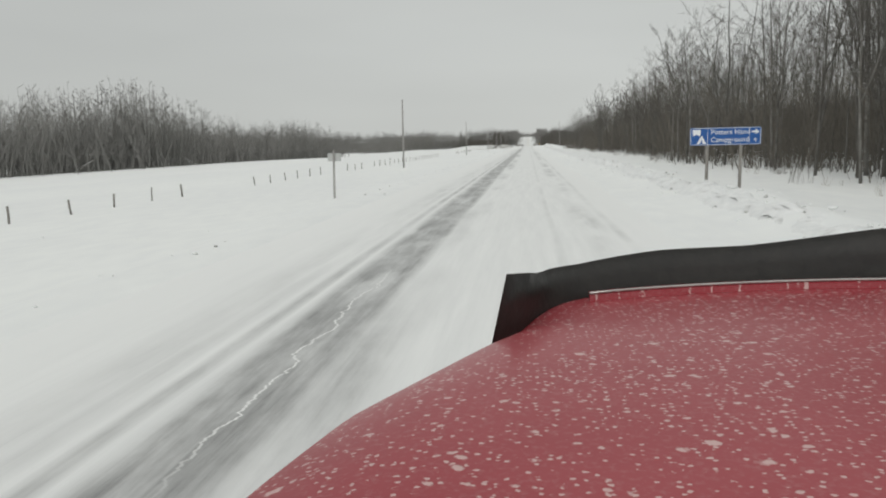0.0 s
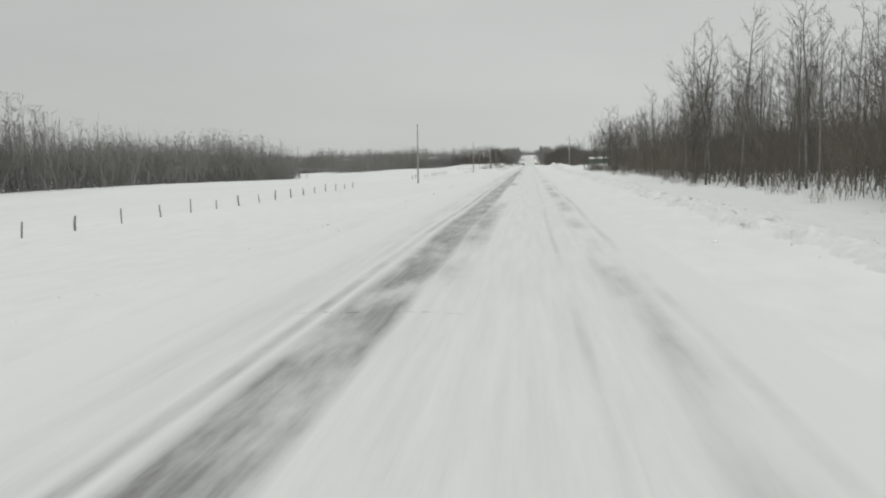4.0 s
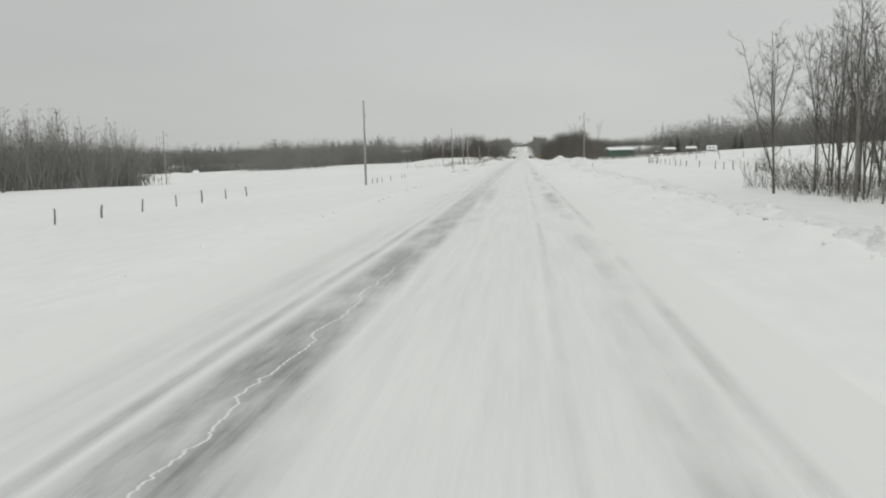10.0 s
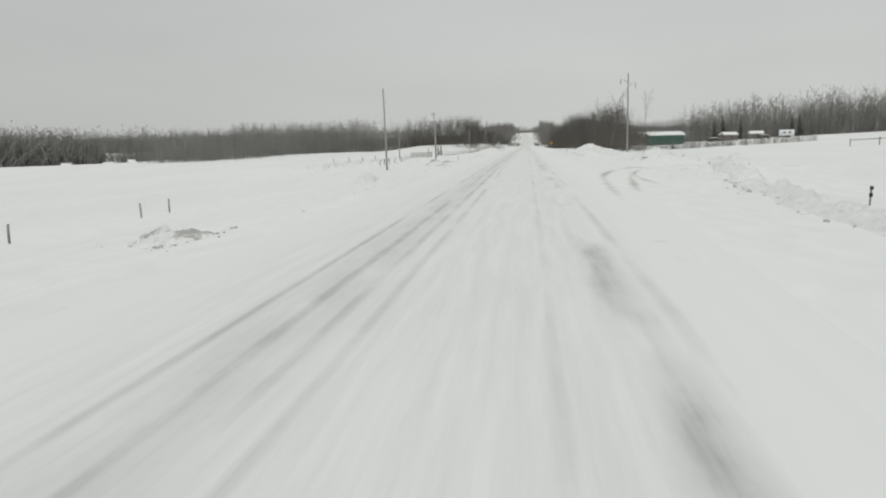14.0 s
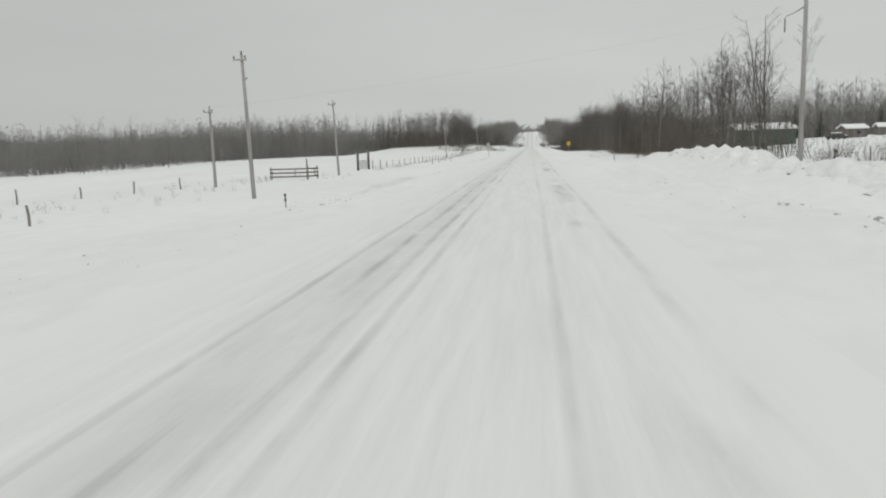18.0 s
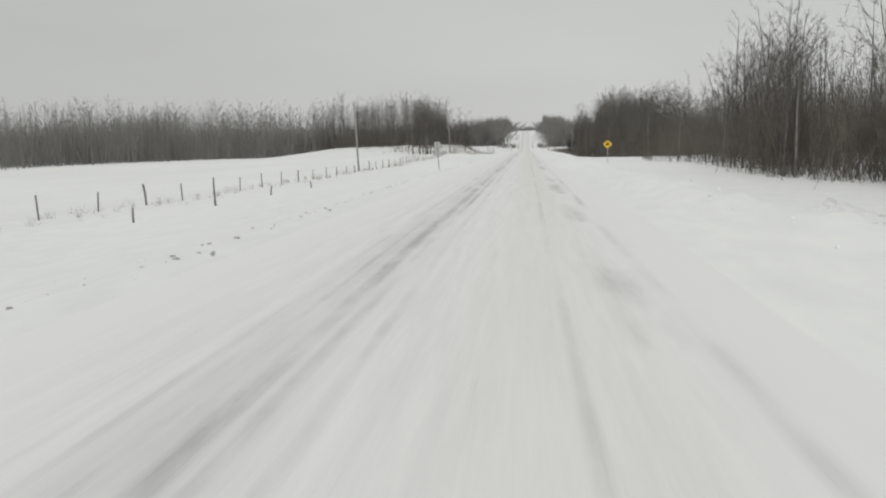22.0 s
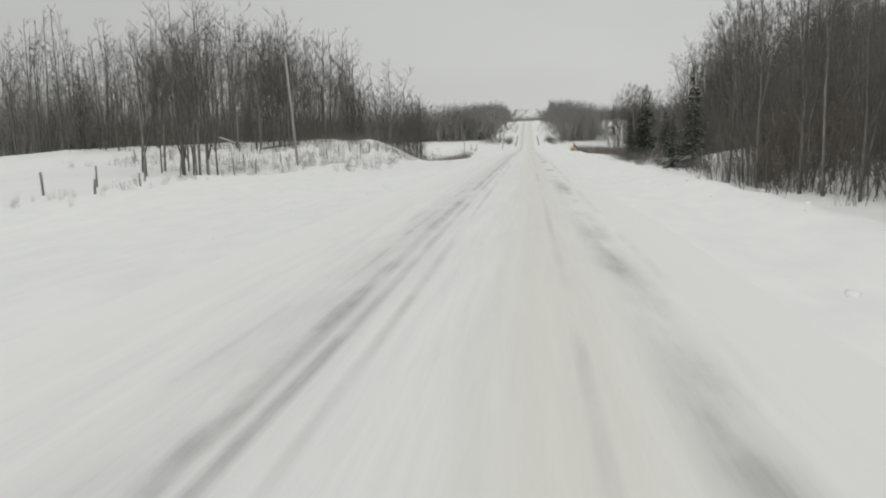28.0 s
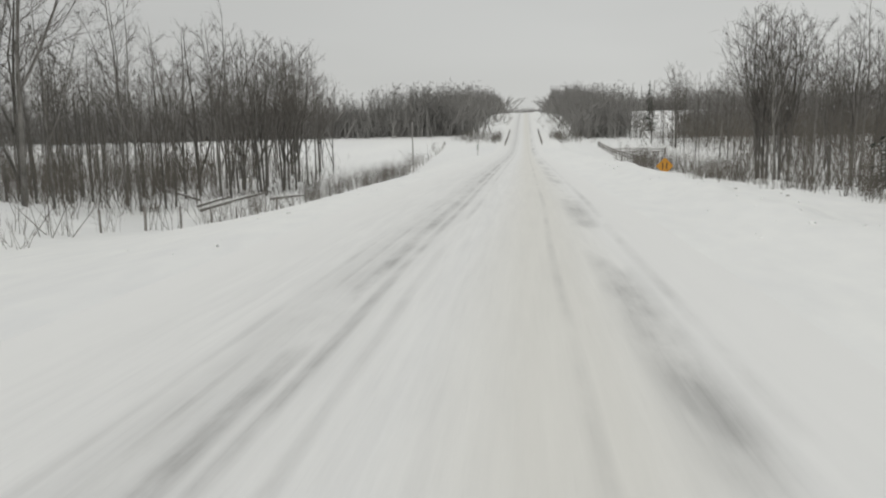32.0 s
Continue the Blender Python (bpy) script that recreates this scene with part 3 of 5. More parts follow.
def light_tree(seed, height, limbs, twigs, fine, r, spread=0.2, low=0.28, forks=0, thick=True):
    """A cheaper bare tree for the depth of a wood: spikes for limbs, flat twigs."""
    rng = np.random.default_rng(seed)
    s = np.linspace(0, 1, 4)
    bend = rng.normal(0, 0.02, 2) * height
    pts = np.stack([bend[0] * s ** 2 + rng.normal(0, 0.008 * height, 4) * s, bend[1] * s ** 2, s * height - 0.15], 1)
    out = [tube(pts, 0.0058 * height * (1 - 0.9 * s) + 0.008, 3, False)]
    stems = [(pts, low)]
    for k in range(forks):
        h, az, far = rng.uniform(0.25, 0.6), rng.random() * 2 * math.pi, rng.uniform(0.07, 0.17) * height
        a = np.array([np.interp(h, s, pts[:, i]) for i in range(3)])
        e = np.array([a[0] + math.cos(az) * far, a[1] + math.sin(az) * far, height * rng.uniform(0.78, 1.0)])
        out.append(sliver(a, e, 0.0032 * height))
        stems.append((np.array([a, a + (e - a) * 0.33, a + (e - a) * 0.66, e]), 0.2))
    for lp, start in stems:
        for k in range(limbs):
            h = start + (0.99 - start) * (k + rng.random()) / limbs
            base = np.array([np.interp(h, s, lp[:, i]) for i in range(3)])
            az = rng.random() * 2 * math.pi
            d = np.array([math.cos(az), math.sin(az), 1.0 + rng.normal(0, 0.3)])
            d /= np.linalg.norm(d)
            length = height * spread * (1.15 - h) * rng.uniform(0.6, 1.3) + 0.4
            out.append(sliver(base, base + d * length, r * 1.5) if thick else blade(base, base + d * length, r * 1.4, rng))
            for j in range(twigs):
                o = base + d * length * rng.uniform(0.2, 1.0)
                e = d + rng.normal(0, 0.62, 3) + np.array([0, 0, 0.2])
                e = e / np.linalg.norm(e) * length * rng.uniform(0.25, 0.7)
                out.append(blade(o, o + e, r * 1.2, rng))
                for g in range(fine):
                    q = o + e * rng.uniform(0.3, 1.0)
                    w = e + rng.normal(0, 0.5, 3) * np.linalg.norm(e)
                    out.append(blade(q, q + w * rng.uniform(0.4, 0.8), r * 0.8, rng))
    return merge(out)


MID = [light_tree(200 + k, 14.0, (17, 10, 8)[k % 3], 9, 0, 0.0105, 0.20, 0.28, k % 3) for k in range(9)]
FAR = [light_tree(300 + k, 15.0, (11, 7)[k % 2], 7, 0, 0.023, 0.21, 0.26, k % 2, False) for k in range(10)]
HAZY = [light_tree(340 + k, 15.0, (8, 5)[k % 2], 6, 0, 0.050, 0.20, 0.22, k % 2, False) for k in range(10)]


def bush(seed, stems, height, spread, r=0.012, twigs=2, thick=True):
    """A clump of thin upright shoots."""
    rng = np.random.default_rng(seed)
    out = []
    for k in range(stems):
        a = np.array([rng.normal(0, spread * 0.3), rng.normal(0, spread * 0.3), -0.05])
        d = np.array([rng.normal(0, 0.26), rng.normal(0, 0.26), 1.0])
        b = a + d * height * rng.uniform(0.55, 1.1)
        out.append(sliver(a, b, r) if thick else blade(a, b, r * 1.3, rng))
        for j in range(twigs):
            w = rng.uniform(0.2, 0.95)
            o = a + (b - a) * w
            e = o + (d + rng.normal(0, 0.5, 3)) * height * rng.uniform(0.12, 0.32)
            out.append(blade(o, e, r * 0.8, rng))
    return merge(out)


THICKET = [bush(400 + k, 8, 3.6, 2.8, 0.013, 11, False) for k in range(8)]
COPSE = [bush(450 + k, 5, 3.6, 3.6, 0.024, 9, False) for k in range(8)]
COPSE_FAR = [bush(480 + k, 5, 3.6, 4.0, 0.06, 8, False) for k in range(8)]
BUSH = [bush(500 + k, 12, 1.5, 0.9, 0.009, 3) for k in range(4)]
TUFT = [bush(600 + k, 7, 0.55, 0.35, 0.006) for k in range(4)]


def place_tree(x, y, size, rng, label, group):
    trunk, crown = NEAR_TREES[rng.integers(len(NEAR_TREES))]
    m = pose(x, y, at_ground(x, y), rng.normal(0, 1.6), rng.normal(0, 1.6), rng.uniform(0, 360))
    ob = thing("tree", m, label, "tree", group)
    ob.scale = (size * rng.uniform(0.9, 1.25), size * rng.uniform(0.9, 1.25), size)
    part("trunk", trunk, None, ob)
    part("crown", crown, None, ob)
    return ob


def belt(name, label, area, count, near_count, inside, seed, size=(0.8, 1.1), thicket=1.0, group="roadside trees", tall=13.5, clear=0.0, scale=None, bushy=None):
    """A strip of bare woodland: the front trees one by one, the rest and the undergrowth joined."""
    rng = np.random.default_rng(seed)
    x0, x1, y0, y1 = area
    spots = []
    while len(spots) < count:
        x, y = rng.uniform(x0, x1), rng.uniform(y0, y1)
        if inside(x, y) > 0:
            spots.append((x, y, inside(x, y)))
    spots.sort(key=lambda s: s[2])
    scale = scale or (lambda y: 1.0)
    for x, y, d in spots[:near_count]:
        place_tree(x, y, rng.uniform(*size) * scale(y), rng, label, group)
    rest = [(x, y, 0.0, rng.uniform(*size) * scale(y) * tall / 14.0) for x, y, d in spots[near_count:]]
    if rest:
        tagged(new(name, scatter(name, MID, rest, M_BARK, seed)), "dense stand of bare grey aspens behind the roadside", "woods", kind="stuff")
    if thicket:
        n, brush = int(count * thicket), []
        while len(brush) < n:
            x, y = rng.uniform(x0, x1), rng.uniform(y0, y1)
            if inside(x, y) > clear:
                brush.append((x, y, 0.0, rng.uniform(0.8, 2.15) * (bushy(y) if bushy else 1.0)))
        tagged(new("undergrowth", scatter("undergrowth", THICKET, brush, M_BRUSH, seed + 1)), "thick leafless brown undergrowth between the trees", "undergrowth", kind="stuff")


def woods(name, label, path, depth, step, height, seed, far=False):
    """A far wood along a line of corners, several trees deep."""
    rng = np.random.default_rng(seed)
    spots, low = [], []
    for (xa, ya), (xb, yb) in zip(path, path[1:]):
        length = math.hypot(xb - xa, yb - ya)
        nx, ny = -(yb - ya) / length, (xb - xa) / length
        for k in range(int(length / step)):
            w, d = rng.random(), rng.random() ** 1.5 * depth
            x, y = xa + (xb - xa) * w + nx * d, ya + (yb - ya) * w + ny * d
            tone = 0.92 + 0.22 * ripple(x * 0.12 + seed, y * 0.1)
            spots.append((x, y, 0.0, height / 15.0 * tone * rng.uniform(0.70, 1.12)))
            for again in range(1 + k % 2):
                w, d = rng.random(), rng.random() * depth * 0.7
                x, y = xa + (xb - xa) * w + nx * d, ya + (yb - ya) * w + ny * d
                low.append((x, y, 0.0, height / 15.0 * rng.uniform(1.2, 2.9)))
    # far trees and their undergrowth both take the colour with haze painted in
    chunks = [("woods", HAZY if far else FAR, spots, M_HAZED_WOODS), ("undergrowth", COPSE_FAR if far else COPSE, low, M_HAZED_WOODS)]
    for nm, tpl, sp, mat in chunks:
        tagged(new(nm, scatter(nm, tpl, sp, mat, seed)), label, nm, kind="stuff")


def strip_right(front, y0, y1):
    """Depth behind the front edge of a wood on the right of the road."""
    def inside(x, y):
        edge = front + 1.4 * math.sin(y * 0.13) + 1.0 * math.sin(y * 0.047 + 1)
        return x - edge if y0 < y < y1 else -1
    return inside


def strip_left(front, y0, y1):
    def inside(x, y):
        edge = front + 1.8 * math.sin(y * 0.11)
        return -x - edge if y0 < y < y1 else -1
    return inside


def barn_heights(y):
    """Younger growth stands in two stretches of the wood past the barn."""
    return 1.0 - 0.5 * float(hump(y, 670, 36)) - 0.10 * float(hump(y, 584, 32)) - 0.22 * float(hump(y, 620, 30)) - 0.32 * float(hump(y, 557, 20)) - 0.16 * float(ramp(y, 690, 705) * (1 - ramp(y, 785, 800)))


ASPEN = "bare leafless aspen in the wood by the road"


def wood_by_barn(x, y):
    """The second roadside wood, with the farmyard left open behind its first trees."""
    d = strip_right(20.0 - 5.0 * float(ramp(y, 690, 752)) + 10.0 * float(ramp(y, 764, 784)), 538, 848)(x, y)
    return -1 if (x > 29 and y < 655) else d


belt("aspen_wood", ASPEN, (15, 46, -5, 306), 760, 62, strip_right(17.5, -5, 306), 11, (0.75, 1.12), thicket=2.6, clear=1.2, scale=lambda y: 1 - 0.17 * float(ramp(y, 150, 250)), bushy=lambda y: 1 - 0.15 * float(ramp(y, 150, 250)))
belt("aspen_wood", ASPEN, (16, 36, 14, 72), 70, 12, strip_right(18.5, 14, 72), 20, (0.92, 1.15), thicket=0.8, clear=1.2)
belt("aspen_wood", ASPEN, (12, 50, 538, 848), 720, 58, wood_by_barn, 12, (0.75, 1.15), thicket=2.9, clear=0.8, scale=barn_heights, bushy=lambda y: barn_heights(y) * (1 - 0.35 * float(hump(y, 806, 30))))
belt("aspen_wood", ASPEN, (18.5, 29, 566, 655), 70, 10, strip_right(20, 566, 655), 17, (0.65, 0.95), thicket=3.2, clear=0.6, scale=barn_heights, bushy=barn_heights)
belt("aspen_wood", "bare leafless aspen among the trees by the knoll", (-78, -24, 806, 905), 245, 45, strip_left(27, 806, 905), 13, (0.8, 1.25), thicket=1.7, bushy=lambda y: 1.0 - 0.25 * float(ramp(y, 838, 850)))
belt("aspen_wood", ASPEN, (14, 32, 722, 835), 110, 8, wood_by_barn, 19, (0.75, 1.05), thicket=1.2, clear=0.8)
belt("aspen_wood", "bare leafless aspen among the trees by the knoll", (-66, -28, 800, 842), 85, 8, strip_left(31, 800, 842), 18, (0.9, 1.25), thicket=0.6, tall=15)
belt("aspen_wood", "bare leafless aspen standing in the creek valley", (26, 85, 872, 1000), 180, 14, strip_right(28, 872, 1000), 14, (0.9, 1.25), thicket=2.0, bushy=lambda y: 1.1)
belt("aspen_wood", "bare leafless aspen standing in the creek valley", (-85, -24, 865, 940), 115, 20, lambda x, y: strip_left(26.5 + 0.05 * (y - 865), 865, 940)(x, y), 15, (0.95, 1.3), thicket=1.7, bushy=lambda y: 0.85)
belt("aspen_wood", ASPEN, (25, 46, 775, 848), 190, 12, strip_right(26, 775, 848), 42, (1.1, 1.45), thicket=1.4, clear=2.5, bushy=lambda y: 1.25)
woods("woods", "grey leafless wood along the far edge of the field", [(-125, 60), (-125, 280)], 28, 0.42, 26, 21)
woods("woods", "grey leafless wood along the far edge of the field", [(-125, 280), (-126, 500)], 28, 0.42, 21.5, 29)
woods("woods", "distant leafless wood behind the farmyard", [(-420, 560), (-320, 640), (-310, 880)], 50, 0.36, 31, 22, True)
woods("woods", "distant leafless wood behind the farmyard", [(-310, 880), (-110, 900)], 40, 0.45, 27, 37)
woods("woods", "grey leafless wood at the end of the field", [(-122, 625), (-112, 720)], 34, 0.42, 14, 31)
woods("woods", "grey leafless wood at the end of the field", [(-112, 720), (-108, 800), (-66, 812)], 32, 0.42, 18, 23)
woods("woods", "dark leafless wood beyond the creek clearing", [(-520, 1028), (-240, 1028)], 30, 0.5, 22, 40, True)
woods("woods", "dark leafless wood beyond the creek clearing", [(-240, 1028), (-120, 1030)], 26, 0.4, 15.5, 32, True)
woods("woods", "dark leafless wood beyond the creek clearing", [(-120, 1030), (-17, 1032)], 22, 0.21, 14.0, 35, True)
woods("woods", "dark leafless wood beyond the creek clearing", [(42, 1009), (110, 1001)], 22, 0.21, 13.0, 33, True)
woods("woods", "dark leafless wood beyond the creek clearing", [(110, 1001), (200, 985)], 26, 0.5, 15, 36, True)
woods("woods", "distant leafless wood beyond the white field", [(120, 960), (190, 720)], 50, 0.4, 32, 24)
woods("woods", "distant leafless wood beyond the white field", [(190, 720), (235, 380)], 50, 0.4, 25, 38)
woods("woods", "leafless wood beside the road where it climbs the hill", [(-17, 1030), (-17, 1345)], 30, 0.46, 14.5, 25, True)
woods("woods", "leafless wood beside the road where it climbs the hill", [(16, 1345), (16, 1012)], 16, 0.44, 13.5, 26, True)
woods("woods", "leafless wood beyond the open hillside", [(30, 1200), (220, 1190)], 24, 0.38, 12.5, 28, True)
woods("woods", "dark distant woods along the horizon", [(-900, 1490), (-150, 1490)], 80, 1.6, 17, 27, True)
woods("woods", "dark distant woods along the horizon", [(-150, 1490), (700, 1490)], 80, 2.2, 9, 39, True)
woods("woods", "dark distant woods along the horizon", [(-70, 1475), (70, 1475)], 30, 0.35, 8.5, 34, True)


# the last trees of the first wood stand in a tight clump at its corner
clump = np.random.default_rng(16)
for k in range(16):
    place_tree(clump.uniform(17.5, 25), clump.uniform(286, 312), clump.uniform(0.55, 0.85), clump, ASPEN, "roadside trees")
for tx, ty in ((13.9, 296.6), (17.1, 296.1), (15.3, 289.8), (16.0, 290.6), (15.5, 287.6), (16.6, 298.1), (16.9, 293.4), (18.3, 299.0)):
    place_tree(tx, ty, clump.uniform(0.5, 0.72), clump, ASPEN, "roadside trees")
for k in range(15):
    place_tree(21.0 + clump.normal(0, 1.6), (534, 539, 630)[k % 3] + clump.normal(0, 2.8), clump.uniform(0.68, 0.92), clump, "bare leafless tree at the corner of the farmyard", "roadside trees")

# old aspens that stand out in front of the wood at the end of the field
old = []
for k in range(60):
    w = clump.random()
    x, y = -110 + 6 * w + clump.normal(0, 2.0), 628 + 172 * w
    old.append((x, y, 0.0, clump.uniform(0.85, 1.2) * (0.85 + 0.3 * w)))
tagged(new("aspen_wood", scatter("aspen_wood", MID, old, M_BIRCH, 41)), "tall pale aspens at the front of the far wood", "woods", kind="stuff")

# tall clumps over the willow brush in the creek valley
for (cx, cy, n, lo, hi) in ((26.0, 896, 9, 1.15, 1.4), (34.5, 893, 5, 1.1, 1.35), (41, 889, 5, 1.05, 1.3)):
    for k in range(n):
        place_tree(cx + clump.normal(0, 1.7), cy + clump.normal(0, 3.0), clump.uniform(lo, hi), clump, "bare leafless aspen standing in the creek valley", "roadside trees")

# two clumps of old trees in front of the knoll
for (cx, cy, n, lo, hi) in ((-30.6, 773.5, 14, 0.75, 1.02), (-31.5, 797, 10, 0.75, 1.0)):
    for k in range(n):
        place_tree(cx + clump.normal(0, 2.1), cy + clump.normal(0, 2.4), clump.uniform(lo, hi), clump, "bare leafless aspen in a clump below the knoll", "roadside trees")


# ---- utility poles ----
def pole_thing(x, y, height, label, lean=(0, 0), arm=False, stout=1.0):
    ob = thing("utility_pole", pose(x, y, at_ground(x, y), lean[0], lean[1], 0), label, "utility pole", "utility poles")
    part("shaft", tube_mesh("shaft", [(0, 0, -0.25), (0.01, 0, height * 0.5), (0, 0, height)], [0.138 * stout, 0.12 * stout, 0.09 * stout], M_POLE, 10), None, ob)
    part("insulator", tube_mesh("insulator", [(0, 0, height), (0, 0, height + 0.08), (0, 0, height + 0.16), (0, 0, height + 0.26)], [0.03, 0.075, 0.05, 0.065], M_CERAMIC, 8), None, ob)
    part("neutral_bracket", tube_mesh("neutral_bracket", [(0.1, 0, height - 1.5), (0.22, 0, height - 1.5), (0.22, 0, height - 1.38)], [0.025, 0.025, 0.05], M_CERAMIC, 6), None, ob)
    if arm:
        part("crossarm", box_bm(0.9, 0.09, 0.10, (-0.1, -0.13, height - 0.28), 0.01, pose(0, 0, 0, 0, 4, 0)), M_POLE, ob)
        for s in (-0.48, 0.28):
            part("insulator", tube_mesh("insulator", [(s, -0.13, height - 0.25), (s, -0.13, height - 0.12), (s, -0.13, height - 0.02)], [0.03, 0.06, 0.045], M_CERAMIC, 8), None, ob)
    return ob


for px, py, ph, lean in ((-17.7, 104.5, 9.3, (0, 0.6)), (-18.3, 221.6, 9.3, (0, 0.5)), (-18.0, 338.5, 9.4, (0, 0.4)), (-18.6, 454.5, 10.6, (0, -1.2)),
                         (-22.7, 657.8, 9.0, (0, -2.2)), (-22.9, 783.0, 10.9, (1, -3.2)), (-20.0, 944, 7.6, (0, 0))):
    pole_thing(px, py, ph, "tall weathered grey wooden utility pole in the snow", lean)
pole_thing(-18.0, 504, 9.2, "weathered wooden utility pole with a short crossarm by the gate", (0, -1.4), True)
pole_thing(-22.7, 543.7, 8.6, "weathered wooden utility pole with a short crossarm by the gate", (0, -2.2), True)
pole_thing(-28.4, 521.6, 7.0, "short weathered wooden utility pole with a short crossarm", (0, -0.6), True)


def tall_pole(x, y, top, turn):
    """A tall line pole with bracket arms and hanging strings of insulators."""
    z0 = at_ground(x, y)
    h = top - z0
    ob = thing("power_line_pole", pose(x, y, z0, 0, 0, turn), "tall power line pole with bracket arms and insulator strings", "power pole", "power line poles")
    part("shaft", tube_mesh("shaft", [(0, 0, -0.3), (0, 0, h * 0.5), (0, 0, h)], [0.21, 0.18, 0.13], M_POLE, 10), None, ob)
    for side, at, rise in ((1, h - 1.9, 0.65), (-1, h - 2.7, 0.6), (1, h - 4.1, -0.75)):
        part("bracket_arm", tube_mesh("bracket_arm", [(0, 0, at), (side * 0.9, 0, at + rise * 0.7), (side * 1.55, 0, at + rise)], [0.07, 0.06, 0.045], M_STEEL, 6), None, ob)
        zs, rs = [], []
        for k in range(9):
            zs += [at + rise - 0.12 - 0.13 * k, at + rise - 0.17 - 0.13 * k]
            rs += [0.03, 0.085]
        part("insulator_string", tube_mesh("insulator_string", [(side * 1.55, 0, q) for q in zs], rs, M_CERAMIC, 8, False), None, ob)
    return ob


tall_pole(21.85, 520.5, 16.1, 180)
tall_pole(-134, 521.7, 14.2, 0)


def wire(points, label, r=0.012):
    pts = []
    for (a, b) in zip(points, points[1:]):
        a, b = np.array(a, float), np.array(b, float)
        for w in np.linspace(0, 1, 14)[:-1]:
            p = a + (b - a) * w
            p[2] -= 0.012 * np.linalg.norm(b - a) * 4 * w * (1 - w)
            pts.append(p)
    pts.append(points[-1])
    tagged(new("overhead_wire", tube_mesh("overhead_wire", pts, [r] * len(pts), M_DARKSTEEL, 5)), label, "wire")


wire([(-28.4, 521.6, at_ground(-28.4, 521.6) + 7.1), (21.75, 520.5, 11.8)], "thin dark service wire strung across the road", 0.0024)


# ---- signs ----
def flat_text(name, words, size, material, m, parent):
    cu = bpy.data.curves.new(name, "FONT")
    cu.body, cu.size, cu.extrude, cu.align_x, cu.align_y = words, size, 0.002, "LEFT", "CENTER"
    tmp = new("lettering_source", cu)
    me = bpy.data.meshes.new_from_object(tmp.evaluated_get(bpy.context.evaluated_depsgraph_get()))
    bpy.data.objects.remove(tmp)
    me.materials.clear()
    me.materials.append(material)
    ob = part(name, me, None, parent)
    ob.matrix_local = m
    return ob


def plate_bm(points, depth):
    """A flat plate in the xz plane, facing -y, extruded back by depth."""
    bm = bmesh.new()
    f = bm.faces.new([bm.verts.new((x, 0, z)) for x, z in points])
    r = bmesh.ops.extrude_face_region(bm, geom=[f])
    for v in r["geom"]:
        if isinstance(v, bmesh.types.BMVert):
            v.co.y += depth
    return bm


def rounded(w, h, r, n=4):
    pts = []
    for cx, cz, a0 in ((w / 2 - r, h / 2 - r, 0), (-w / 2 + r, h / 2 - r, 90), (-w / 2 + r, -h / 2 + r, 180), (w / 2 - r, -h / 2 + r, 270)):
        for k in range(n + 1):
            a = radians(a0 + 90 * k / n)
            pts.append((cx + r * math.cos(a), cz + r * math.sin(a)))
    return pts


def moved(pts, dx, dz, turn=0.0, scale=1.0):
    c, s = math.cos(radians(turn)), math.sin(radians(turn))
    return [((x * c - z * s) * scale + dx, (x * s + z * c) * scale + dz) for x, z in pts]


RECT = lambda w, h: [(-w / 2, -h / 2), (w / 2, -h / 2), (w / 2, h / 2), (-w / 2, h / 2)]

# blue campground sign
camp = thing("campground_sign", pose(7.12, 28.4, 0.2, 0, 0.3, -2), "blue campground road sign with white lettering on two posts", "road sign")
part("panel", plate_bm(moved(rounded(2.5, 0.64, 0.05), 0, 2.015), 0.012), M_BLUE, camp)
for pts in (moved(RECT(2.4, 0.016), 0, 2.315), moved(RECT(2.4, 0.016), 0, 1.715), moved(RECT(0.016, 0.6), -1.228, 2.015), moved(RECT(0.016, 0.6), 1.228, 2.015),
            moved(RECT(0.012, 0.62), -0.63, 2.015), moved(RECT(0.012, 0.62), 0.84, 2.015)):
    part("border", plate_bm(pts, -0.004), M_WHITE, camp)
flat_text("lettering", "Potters Hand", 0.255, M_WHITE, pose(-0.52, -0.005, 2.165, 90), camp)
flat_text("lettering", "Campground", 0.255, M_WHITE, pose(-0.52, -0.005, 1.885, 90), camp)
flat_text("number", "4", 0.22, M_WHITE, pose(0.99, -0.005, 1.86, 90), camp)
part("arrow", plate_bm(moved([(-0.13, -0.03), (0.02, -0.03), (0.0, -0.1), (0.14, 0.0), (0.0, 0.1), (0.02, 0.03), (-0.13, 0.03)], 1.04, 2.165), -0.004), M_WHITE, camp)
part("tent_symbol", plate_bm(moved([(-0.17, -0.14), (-0.05, -0.14), (0.0, 0.02), (0.05, -0.14), (0.17, -0.14), (0.03, 0.12), (0.05, 0.16), (0.0, 0.13), (-0.05, 0.16), (-0.03, 0.12)], -0.84, 1.89), -0.004), M_WHITE, camp)
part("map_symbol", plate_bm(moved([(-0.15, 0.1), (-0.13, -0.09), (-0.08, -0.12), (-0.04, -0.08), (0.05, -0.08), (0.1, -0.13), (0.15, -0.02), (0.13, 0.11)], -1.02, 2.16), -0.004), M_WHITE, camp)
for sx in (-0.62, 0.56):
    part("post", box_bm(0.1, 0.1, 2.7, (sx, 0.065, 0.95), 0.008), M_POST, camp)


def bolt_on(parent, x, z, y=-0.012):
    part("bolt", tube_mesh("bolt", [(x, y, z), (x, y - 0.012, z)], [0.012, 0.01], M_STEEL, 6), None, parent)


